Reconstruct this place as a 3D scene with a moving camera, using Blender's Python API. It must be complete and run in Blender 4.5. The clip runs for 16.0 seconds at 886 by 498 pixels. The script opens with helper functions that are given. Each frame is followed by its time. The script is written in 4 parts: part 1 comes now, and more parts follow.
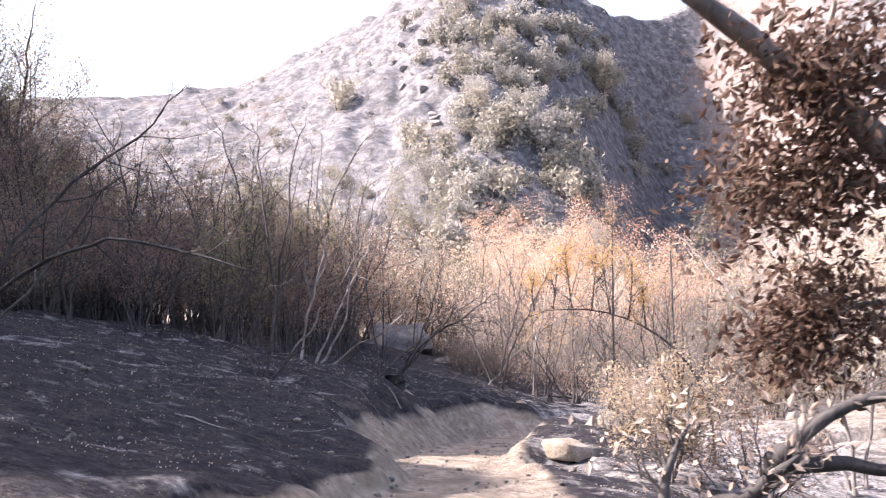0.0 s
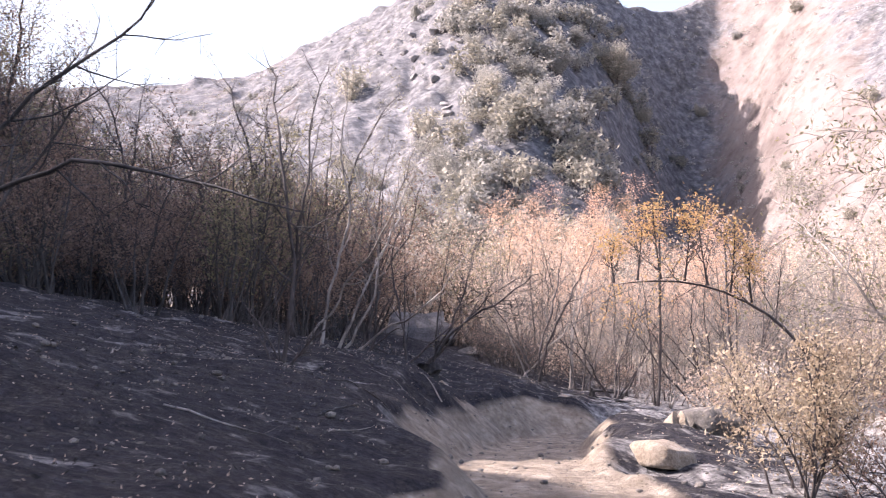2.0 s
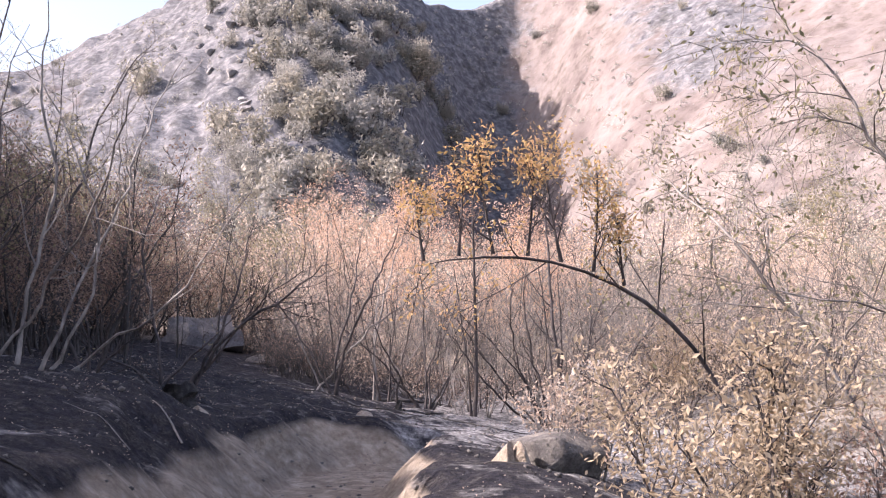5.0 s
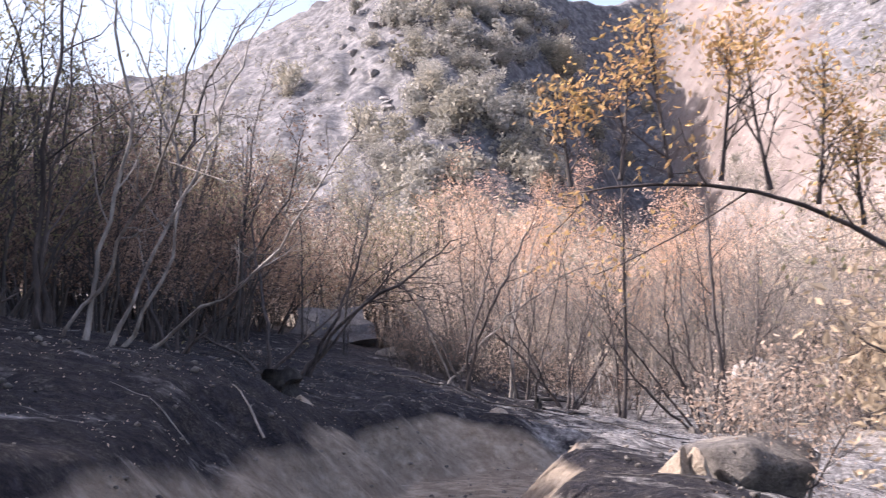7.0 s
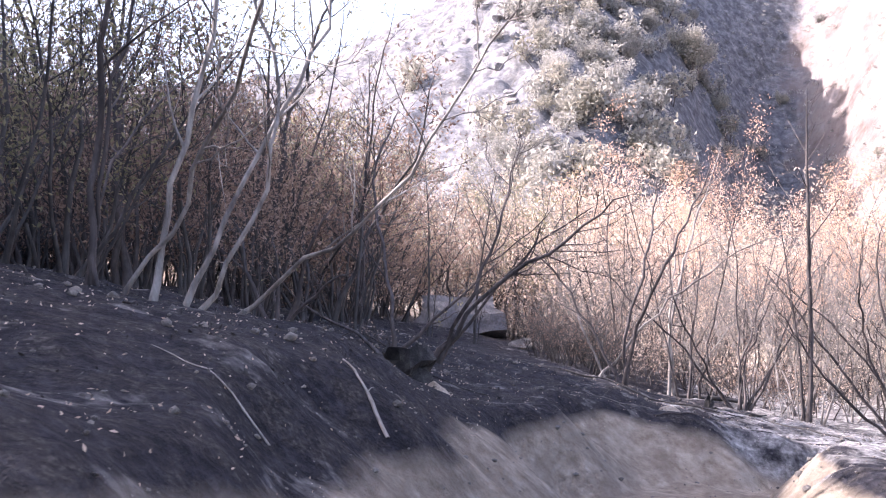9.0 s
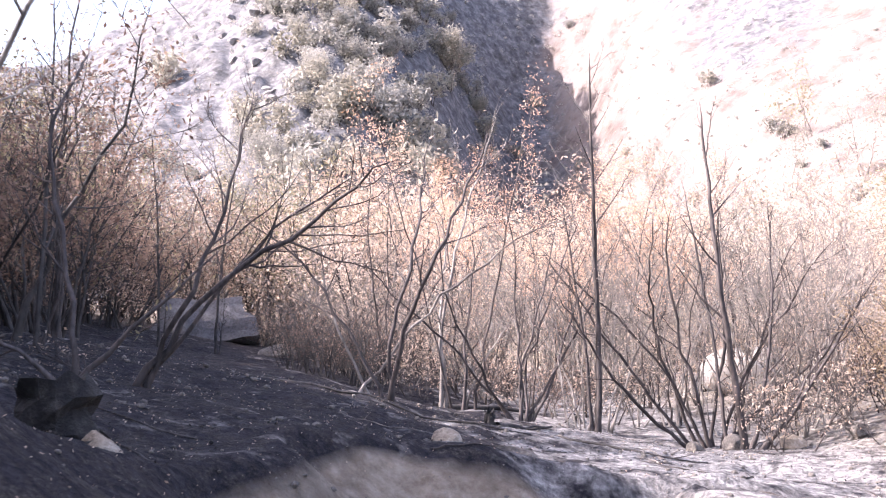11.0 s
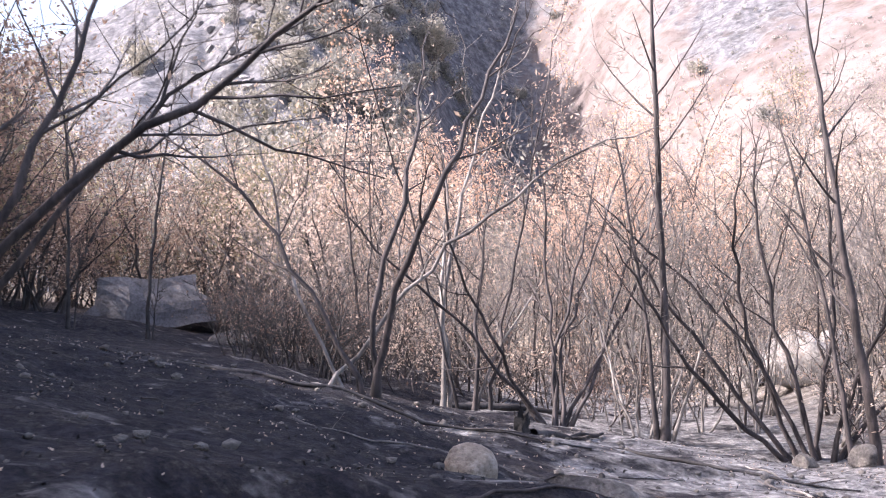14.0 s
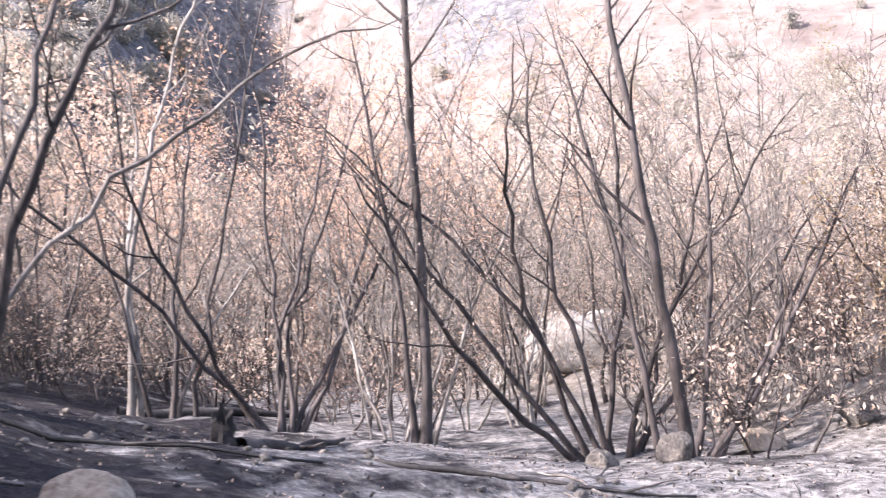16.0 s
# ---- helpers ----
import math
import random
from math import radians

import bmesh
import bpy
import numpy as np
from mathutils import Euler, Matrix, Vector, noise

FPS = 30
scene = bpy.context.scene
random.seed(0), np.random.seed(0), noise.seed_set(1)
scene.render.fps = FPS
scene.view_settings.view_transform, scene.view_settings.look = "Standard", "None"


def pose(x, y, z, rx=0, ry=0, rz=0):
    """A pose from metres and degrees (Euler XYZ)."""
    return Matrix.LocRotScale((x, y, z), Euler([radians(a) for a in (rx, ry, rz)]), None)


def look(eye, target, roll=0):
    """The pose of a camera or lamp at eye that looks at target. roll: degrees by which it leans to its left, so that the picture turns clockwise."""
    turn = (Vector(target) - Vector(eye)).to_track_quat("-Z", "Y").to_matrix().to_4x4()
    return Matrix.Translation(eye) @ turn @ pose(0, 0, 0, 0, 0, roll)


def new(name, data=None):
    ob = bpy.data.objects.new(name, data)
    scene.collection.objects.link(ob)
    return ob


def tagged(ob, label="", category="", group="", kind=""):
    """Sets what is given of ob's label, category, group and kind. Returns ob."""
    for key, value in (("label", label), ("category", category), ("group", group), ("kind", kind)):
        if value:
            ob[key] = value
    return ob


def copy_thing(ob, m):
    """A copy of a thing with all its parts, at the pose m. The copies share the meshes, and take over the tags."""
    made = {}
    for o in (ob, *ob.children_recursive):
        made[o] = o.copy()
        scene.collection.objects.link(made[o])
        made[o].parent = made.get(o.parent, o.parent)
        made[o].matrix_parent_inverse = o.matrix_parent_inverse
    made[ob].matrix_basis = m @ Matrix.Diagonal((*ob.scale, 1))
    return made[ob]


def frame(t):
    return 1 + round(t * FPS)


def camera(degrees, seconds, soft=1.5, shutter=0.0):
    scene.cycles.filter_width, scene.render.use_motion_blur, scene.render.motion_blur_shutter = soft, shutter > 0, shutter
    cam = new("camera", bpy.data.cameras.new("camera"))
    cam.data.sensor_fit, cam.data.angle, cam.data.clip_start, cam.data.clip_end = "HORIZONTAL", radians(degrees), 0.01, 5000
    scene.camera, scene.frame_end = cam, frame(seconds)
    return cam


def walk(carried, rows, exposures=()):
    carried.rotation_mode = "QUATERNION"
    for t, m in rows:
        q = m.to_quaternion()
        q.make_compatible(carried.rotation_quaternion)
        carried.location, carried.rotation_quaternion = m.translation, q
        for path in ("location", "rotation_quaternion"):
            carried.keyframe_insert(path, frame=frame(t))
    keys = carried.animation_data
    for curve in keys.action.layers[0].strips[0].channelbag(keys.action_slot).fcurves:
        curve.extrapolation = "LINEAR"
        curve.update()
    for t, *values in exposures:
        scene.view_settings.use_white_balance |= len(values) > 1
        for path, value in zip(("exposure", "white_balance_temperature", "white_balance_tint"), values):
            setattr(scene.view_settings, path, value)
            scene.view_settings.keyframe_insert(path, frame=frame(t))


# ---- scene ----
cam = camera(44.8, 16.0, 1.1, 0.25)
METRES, EYE, TILT, LEAN, TURN = 30.0, 1.45, 2.8, 0.0, 0.0
ROWS = [
    (0.0, 0.0006, 0.0019, 0.0025, 0.24, -0.0621, -0.0504),
    (0.5, -0.0058, 0.0305, -0.004, 2.0715, -0.1511, -0.3979),
    (1.0, -0.0112, 0.0627, -0.0081, 2.4309, -0.3036, -0.5391),
    (1.5, -0.0191, 0.0909, -0.0128, 1.9063, -0.2958, -0.7594),
    (2.0, -0.0249, 0.122, -0.0166, 0.6451, -0.32, -0.4195),
    (2.5, -0.0274, 0.1581, -0.0186, -4.6014, -0.4193, -0.352),
    (3.0, -0.0268, 0.1941, -0.0179, -7.3477, -0.5049, -0.026),
    (3.5, -0.0226, 0.2239, -0.0182, -8.0339, -0.5109, 0.1829),
    (4.0, -0.0152, 0.2484, -0.0244, -8.4759, -0.27, 0.5617),
    (4.2, -0.012, 0.2577, -0.026, -8.6353, -0.2449, 0.5764),
    (6.3, 0.0151, 0.3776, -0.0405, -10.7825, -0.3992, 0.8434),
    (6.5, 0.0153, 0.3838, -0.0435, -8.5315, -0.252, 1.0673),
    (7.0, 0.0149, 0.405, -0.0488, -2.0837, -0.0927, 0.474),
    (7.5, 0.0122, 0.4316, -0.0535, 2.0718, -0.1996, 0.2499),
    (8.0, 0.0062, 0.464, -0.06, 3.9251, -0.1968, 0.1784),
    (8.5, 0.0022, 0.4907, -0.0653, 4.2842, -0.058, 0.2673),
    (9.0, -0.0013, 0.5258, -0.0692, 4.3707, -0.0981, 0.1981),
    (9.5, -0.0, 0.5542, -0.0693, 1.5477, -0.2399, 0.0968),
    (10.0, 0.0022, 0.5843, -0.0714, -2.1899, -0.1889, 0.548),
    (10.2, 0.0035, 0.5975, -0.0727, -3.7969, -0.1496, 0.6702),
    (12.3, 0.0212, 0.7477, -0.0871, -9.9841, -0.2259, 1.2061),
    (12.5, 0.0221, 0.7578, -0.0904, -9.1009, -0.1109, 1.2174),
    (13.0, 0.0213, 0.7851, -0.0959, -7.9354, -0.1671, 0.9793),
    (13.5, 0.0232, 0.8166, -0.1008, -8.0846, -0.2142, 1.0728),
    (14.0, 0.0272, 0.8517, -0.1053, -9.1437, -0.2565, 1.0664),
    (14.5, 0.0345, 0.8844, -0.1094, -10.5776, -0.2794, 1.2152),
    (15.0, 0.0447, 0.9102, -0.1124, -11.8237, -0.2862, 1.7851),
    (15.5, 0.0532, 0.94, -0.1188, -17.5698, -0.3447, 1.8815),
    (16.0, 0.0677, 0.969, -0.1279, -22.4885, -0.1888, 2.2417),
]
EXPOSURE = [(0.0, 1.8, 6450, 26), (1.5, 1.65, 6400, 27), (4.0, 1.32, 6350, 27), (7.0, 1.28, 6300, 25), (8.5, 1.97, 6150, 28), (9.0, 2.07, 6100, 28), (10.0, 2.2, 6250, 28), (12.5, 1.55, 6200, 25), (14.5, 1.62, 6100, 25), (16.0, 1.78, 6150, 23)]
walk(cam, [(t, pose(0, 0, EYE, TILT, LEAN, TURN) @ pose(METRES * x, METRES * y, METRES * z, 90 + pitch, roll, yaw))
           for t, x, y, z, yaw, pitch, roll in ROWS], EXPOSURE)

# ---- daylight ----
SUN_SIDE, SUN_BACK, SUN_UP = -0.98, 0.1, 0.8      # the way to the sun: from the uphill side
world = bpy.data.worlds.new("world")
scene.world = world
world.use_nodes = True
sky = world.node_tree.nodes.new("ShaderNodeTexSky")
sky.sky_type = "NISHITA"
sky.sun_disc = False
sky.sun_elevation = math.atan(SUN_UP)
sky.sun_rotation = math.atan2(SUN_SIDE, SUN_BACK)
sky.dust_density = 3.5
sky.air_density = 1.15
sky.ozone_density = 0.2
background = world.node_tree.nodes["Background"]
world.node_tree.links.new(sky.outputs[0], background.inputs[0])
background.inputs[1].default_value = 0.14
sun_data = bpy.data.lights.new("sun", "SUN")
sun_data.energy, sun_data.angle, sun_data.color = 5.0, radians(0.6), (1.0, 0.93, 0.83)
sun = new("sun", sun_data)
sun.matrix_world = look((0, 0, 60), (-SUN_SIDE * 50, -SUN_BACK * 50, 60 - SUN_UP * 50))


# ---- materials ----
def nodes_of(name):
    mat = bpy.data.materials.new(name)
    mat.use_nodes = True
    tree = mat.node_tree
    return mat, tree, tree.nodes["Principled BSDF"]


def add(tree, kind, **values):
    node = tree.nodes.new(kind)
    for key, value in values.items():
        node.inputs[key].default_value = value
    return node


def ramp(tree, source, stops):
    node = tree.nodes.new("ShaderNodeValToRGB")
    el = node.color_ramp.elements
    while len(el) < len(stops):
        el.new(0.5)
    for e, (at, colour) in zip(el, stops):
        e.position, e.color = at, (*colour, 1)
    tree.links.new(source, node.inputs[0])
    return node


def mix(tree, factor, a, b, how="MIX"):
    node = tree.nodes.new("ShaderNodeMix")
    node.data_type, node.blend_type = "RGBA", how
    if isinstance(factor, float):
        node.inputs[0].default_value = factor
    else:
        tree.links.new(factor, node.inputs[0])
    for value, socket in ((a, node.inputs[6]), (b, node.inputs[7])):
        if isinstance(value, tuple):
            socket.default_value = (*value, 1)
        else:
            tree.links.new(value, socket)
    return node.outputs[2]


def noise_of(tree, coords, scale, detail=4.0, rough=0.6, stretch=None):
    node = add(tree, "ShaderNodeTexNoise", Scale=scale, Detail=detail, Roughness=rough)
    if stretch:
        mapping = tree.nodes.new("ShaderNodeMapping")
        mapping.inputs["Scale"].default_value = stretch
        tree.links.new(coords, mapping.inputs[0])
        coords = mapping.outputs[0]
    tree.links.new(coords, node.inputs["Vector"])
    return node.outputs["Fac"]


def bump(tree, shader, height, distance, strength=1.0):
    node = add(tree, "ShaderNodeBump", Distance=distance, Strength=strength)
    tree.links.new(height, node.inputs["Height"])
    tree.links.new(node.outputs[0], shader.inputs["Normal"])


def earth_material():
    """Burnt hillside: ash and char, their tone also carrying sun and shade, pale flecks, and bare sandy soil where
    'dirt' says so.
    """
    mat, tree, shader = nodes_of("burnt_earth")
    co = tree.nodes.new("ShaderNodeTexCoord").outputs["Object"]
    fine, mid, big = noise_of(tree, co, 9.0, 6.0, 0.7), noise_of(tree, co, 1.7), noise_of(tree, co, 0.35)
    # black char, its blue cast put in for the violet tone of the shade
    char = ramp(tree, fine, [(0.32, (0.007, 0.0068, 0.0095)), (0.5, (0.0195, 0.0185, 0.025)), (0.7, (0.06, 0.057, 0.068))]).outputs[0]
    mottle = ramp(tree, noise_of(tree, co, 3.4, 8.0, 0.78), [(0.46, (0, 0, 0)), (0.62, (1, 1, 1))]).outputs[0]
    soil = ramp(tree, noise_of(tree, co, 26.0, 5.0, 0.7), [(0.35, (0.016, 0.0145, 0.015)), (0.5, (0.05, 0.044, 0.042)), (0.68, (0.13, 0.117, 0.108))]).outputs[0]
    char = mix(tree, mottle, char, soil)
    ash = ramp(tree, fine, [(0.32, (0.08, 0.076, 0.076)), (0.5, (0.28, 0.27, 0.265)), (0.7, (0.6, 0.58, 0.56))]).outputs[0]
    # 'ash' holds real ash and, in its paleness, the sunlit side of the ground
    ash_light = tree.nodes.new("ShaderNodeAttribute")
    ash_light.attribute_name = "ash"
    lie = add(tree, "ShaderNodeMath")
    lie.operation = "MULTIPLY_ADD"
    tree.links.new(ash_light.outputs["Fac"], lie.inputs[0])
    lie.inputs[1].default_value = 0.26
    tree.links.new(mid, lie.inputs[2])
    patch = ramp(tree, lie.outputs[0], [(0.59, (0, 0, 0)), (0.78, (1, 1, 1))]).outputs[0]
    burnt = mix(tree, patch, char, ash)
    flecks = add(tree, "ShaderNodeTexVoronoi", Scale=14.0)
    tree.links.new(co, flecks.inputs["Vector"])
    fleck = ramp(tree, flecks.outputs["Distance"], [(0.05, (1, 1, 1)), (0.11, (0, 0, 0))]).outputs[0]
    some = ramp(tree, mid, [(0.5, (0, 0, 0)), (0.62, (1, 1, 1))]).outputs[0]
    fleck = mix(tree, 1.0, fleck, some, "MULTIPLY")
    burnt = mix(tree, fleck, burnt, (0.55, 0.52, 0.48))
    sand = ramp(tree, noise_of(tree, co, 5.0, 6.0, 0.65), [(0.3, (0.2, 0.16, 0.12)), (0.5, (0.34, 0.285, 0.225)), (0.72, (0.5, 0.43, 0.355))]).outputs[0]
    ruts = noise_of(tree, co, 1.6, 5.0, 0.6, (1.6, 0.8, 1.0))
    sand = mix(tree, ramp(tree, ruts, [(0.42, (0.5, 0.5, 0.5)), (0.55, (1, 1, 1))]).outputs[0], (0.17, 0.14, 0.11), sand)
    dirt = tree.nodes.new("ShaderNodeAttribute")
    dirt.attribute_name = "dirt"
    wobble = add(tree, "ShaderNodeMath")
    wobble.operation = "MULTIPLY_ADD"
    tree.links.new(big, wobble.inputs[0])
    wobble.inputs[1].default_value = 0.8
    tree.links.new(dirt.outputs["Fac"], wobble.inputs[2])
    edge = ramp(tree, wobble.outputs[0], [(0.62, (0, 0, 0)), (1.05, (1, 1, 1))]).outputs[0]
    grass = tree.nodes.new("ShaderNodeAttribute")
    grass.attribute_name = "pale"
    dry = ramp(tree, noise_of(tree, co, 0.8, 6.0, 0.7), [(0.3, (0.1, 0.08, 0.06)), (0.5, (0.26, 0.22, 0.17)), (0.7, (0.42, 0.36, 0.28))]).outputs[0]
    colour = mix(tree, edge, burnt, sand)
    colour = mix(tree, grass.outputs["Fac"], colour, dry)
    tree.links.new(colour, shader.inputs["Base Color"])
    shader.inputs["Roughness"].default_value = 0.95
    shader.inputs["Specular IOR Level"].default_value = 0.2
    both = add(tree, "ShaderNodeMath")
    both.operation = "ADD"
    tree.links.new(fine, both.inputs[0])
    tree.links.new(mid, both.inputs[1])
    bump(tree, shader, both.outputs[0], 0.14)
    return mat


def bark_material(name, dark, light, scale=14.0):
    mat, tree, shader = nodes_of(name)
    co = tree.nodes.new("ShaderNodeTexCoord").outputs["Object"]
    grain = noise_of(tree, co, scale, 5.0, 0.7, (1.0, 1.0, 0.25))
    blotch = noise_of(tree, co, 1.3, 3.0, 0.6)
    colour = ramp(tree, grain, [(0.3, dark), (0.7, light)]).outputs[0]
    burnt = ramp(tree, blotch, [(0.4, (1, 1, 1)), (0.62, (0.35, 0.33, 0.33))]).outputs[0]
    tree.links.new(mix(tree, 1.0, colour, burnt, "MULTIPLY"), shader.inputs["Base Color"])
    shader.inputs["Roughness"].default_value = 0.75
    bump(tree, shader, grain, 0.01)
    return mat


def leaf_material(name, a, b, c, clear=0.45):
    """Leaves of one plant: three tints spread leaf by leaf, some light passing through."""
    mat, tree, shader = nodes_of(name)
    each = tree.nodes.new("ShaderNodeNewGeometry").outputs["Random Per Island"]
    tint = ramp(tree, each, [(0.1, a), (0.5, b), (0.9, c)]).outputs[0]
    own = tree.nodes.new("ShaderNodeObjectInfo").outputs["Random"]
    tint = mix(tree, 0.45, tint, ramp(tree, own, [(0.0, a), (0.5, b), (1.0, c)]).outputs[0])
    tree.links.new(tint, shader.inputs["Base Color"])
    shader.inputs["Roughness"].default_value = 0.7
    shader.inputs["Specular IOR Level"].default_value = 0.25
    through_leaf = tree.nodes.new("ShaderNodeBsdfTranslucent")
    tree.links.new(tint, through_leaf.inputs["Color"])
    both = add(tree, "ShaderNodeMixShader", Fac=clear)
    tree.links.new(shader.outputs[0], both.inputs[1])
    tree.links.new(through_leaf.outputs[0], both.inputs[2])
    tree.links.new(both.outputs[0], tree.nodes["Material Output"].inputs["Surface"])
    return mat


def rock_material(name, dark, mid, light, scale=3.0, depth=0.06):
    mat, tree, shader = nodes_of(name)
    co = tree.nodes.new("ShaderNodeTexCoord").outputs["Object"]
    coarse, fine = noise_of(tree, co, scale, 6.0, 0.65), noise_of(tree, co, scale * 9, 4.0, 0.7)
    colour = ramp(tree, coarse, [(0.3, dark), (0.5, mid), (0.68, light)]).outputs[0]
    speck = ramp(tree, fine, [(0.35, (0.6, 0.58, 0.56)), (0.6, (1, 1, 1))]).outputs[0]
    tree.links.new(mix(tree, 1.0, colour, speck, "MULTIPLY"), shader.inputs["Base Color"])
    shader.inputs["Roughness"].default_value = 0.9
    bump(tree, shader, fine, depth)
    return mat


def hill_material():
    """Far slope: pale dry grass and soil, grey scree and outcrops where 'stone' says so; in the gully its blue-grey
    stands for shade.
    """
    mat, tree, shader = nodes_of("dry_hillside")
    co = tree.nodes.new("ShaderNodeTexCoord").outputs["Object"]
    a, b = noise_of(tree, co, 0.09, 8.0, 0.7), noise_of(tree, co, 0.5, 6.0, 0.75)
    grass = ramp(tree, a, [(0.3, (0.11, 0.09, 0.084)), (0.5, (0.185, 0.157, 0.147)), (0.7, (0.26, 0.228, 0.213))]).outputs[0]
    stone = ramp(tree, b, [(0.35, (0.066, 0.066, 0.074)), (0.5, (0.13, 0.131, 0.14)), (0.66, (0.25, 0.246, 0.25))]).outputs[0]
    where = tree.nodes.new("ShaderNodeAttribute")
    where.attribute_name = "stone"
    spread = add(tree, "ShaderNodeMath")
    spread.operation = "MULTIPLY_ADD"
    tree.links.new(a, spread.inputs[0])
    spread.inputs[1].default_value = 1.2
    tree.links.new(where.outputs["Fac"], spread.inputs[2])
    edge = ramp(tree, spread.outputs[0], [(0.8, (0, 0, 0)), (1.15, (1, 1, 1))]).outputs[0]
    brush = ramp(tree, noise_of(tree, co, 0.28, 5.0, 0.7), [(0.5, (1, 1, 1)), (0.66, (0.68, 0.67, 0.62))]).outputs[0]
    tree.links.new(mix(tree, 1.0, mix(tree, edge, grass, stone), brush, "MULTIPLY"), shader.inputs["Base Color"])
    shader.inputs["Roughness"].default_value = 0.95
    shader.inputs["Specular IOR Level"].default_value = 0.1
    bump(tree, shader, b, 0.3)
    return mat


EARTH, HILL = earth_material(), hill_material()
BARK_PALE = bark_material("grey_bark", (0.13, 0.115, 0.1), (0.42, 0.385, 0.35))
BARK_DARK = bark_material("charred_bark", (0.015, 0.014, 0.015), (0.1, 0.09, 0.085))
BARK_BROWN = bark_material("scorched_bark", (0.018, 0.015, 0.015), (0.12, 0.098, 0.092))
LEAF_ORANGE = leaf_material("scorched_orange_leaf", (0.58, 0.35, 0.22), (0.74, 0.5, 0.36), (0.8, 0.63, 0.5))
LEAF_TAN = leaf_material("dry_tan_leaf", (0.38, 0.28, 0.21), (0.6, 0.475, 0.38), (0.76, 0.64, 0.53))
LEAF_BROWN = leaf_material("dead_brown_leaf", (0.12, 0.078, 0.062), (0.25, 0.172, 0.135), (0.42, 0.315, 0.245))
# brown leaf with shade put into its dark tints, sunlight into the last
LEAF_BROWN_SHADED = leaf_material("shaded_brown_leaf", (0.06, 0.036, 0.028), (0.14, 0.085, 0.062), (0.36, 0.26, 0.2))
LEAF_OLIVE = leaf_material("dull_olive_leaf", (0.14, 0.14, 0.08), (0.27, 0.24, 0.14), (0.42, 0.36, 0.22))
LEAF_STRAW = leaf_material("straw_leaf", (0.24, 0.175, 0.11), (0.42, 0.33, 0.22), (0.58, 0.48, 0.35))
LEAF_YELLOW = leaf_material("yellowing_leaf", (0.52, 0.37, 0.15), (0.58, 0.37, 0.2), (0.54, 0.31, 0.2))
LEAF_GREY = leaf_material("grey_green_scrub_leaf", (0.2, 0.195, 0.16), (0.34, 0.32, 0.27), (0.47, 0.44, 0.37), 0.3)
LEAF_SAGE = leaf_material("sage_grey_leaf", (0.2, 0.198, 0.18), (0.33, 0.322, 0.292), (0.46, 0.445, 0.405), 0.35)
SANDSTONE = rock_material("pale_sandstone", (0.3, 0.24, 0.18), (0.46, 0.385, 0.3), (0.58, 0.51, 0.43))
SOOTY_ROCK = rock_material("sooty_boulder", (0.06, 0.055, 0.055), (0.2, 0.185, 0.17), (0.4, 0.36, 0.31))
GREY_ROCK = rock_material("grey_outcrop", (0.1, 0.1, 0.11), (0.3, 0.29, 0.29), (0.5, 0.48, 0.46), 0.6, 0.3)
BLEACHED = rock_material("bleached_creek_stone", (0.42, 0.4, 0.38), (0.6, 0.58, 0.55), (0.72, 0.7, 0.67))
CHAR = rock_material("charcoal", (0.008, 0.008, 0.009), (0.022, 0.02, 0.02), (0.07, 0.065, 0.06), 6.0, 0.03)
CONCRETE = rock_material("weathered_concrete", (0.12, 0.115, 0.12), (0.19, 0.184, 0.19), (0.26, 0.252, 0.255), 1.5, 0.01)


# ---- shape of the land ----
def smooth(a, b, v):
    s = np.clip((v - a) / (b - a), 0, 1)
    return s * s * (3 - 2 * s)


_lattice = np.random.default_rng(5).random((256, 256))


def value_noise(x, y):
    """Plain lattice noise, 0 to 1, for arrays."""
    x, y = np.asarray(x, float), np.asarray(y, float)
    i, j = np.floor(x).astype(int), np.floor(y).astype(int)
    u, v = x - i, y - j
    u, v = u * u * (3 - 2 * u), v * v * (3 - 2 * v)
    g = lambda a, b: _lattice[a % 256, b % 256]
    return (g(i, j) * (1 - u) + g(i + 1, j) * u) * (1 - v) + (g(i, j + 1) * (1 - u) + g(i + 1, j + 1) * u) * v


def rough(x, y, scale, octaves=4):
    total, size = 0.0, 1.0
    for k in range(octaves):
        total = total + size * (value_noise(x * scale + 17.3 * k, y * scale + 9.1 * k) - 0.5)
        scale, size = scale * 2.03, size * 0.5
    return total


TRAIL = [(0.0, -12.0, 0.9), (0.0, -4.0, 0.25), (0.0, 0.0, 0.02), (-0.6, 4.0, -0.15), (-0.3, 8.0, -0.33), (0.3, 12.0, -0.62), (0.1, 16.0, -0.88),
         (0.35, 20.0, -1.3), (0.8, 24.0, -1.7), (1.3, 27.0, -2.0), (2.1, 28.8, -2.15), (3.4, 29.5, -2.3), (6.0, 29.9, -2.6), (14.0, 30.2, -3.1)]


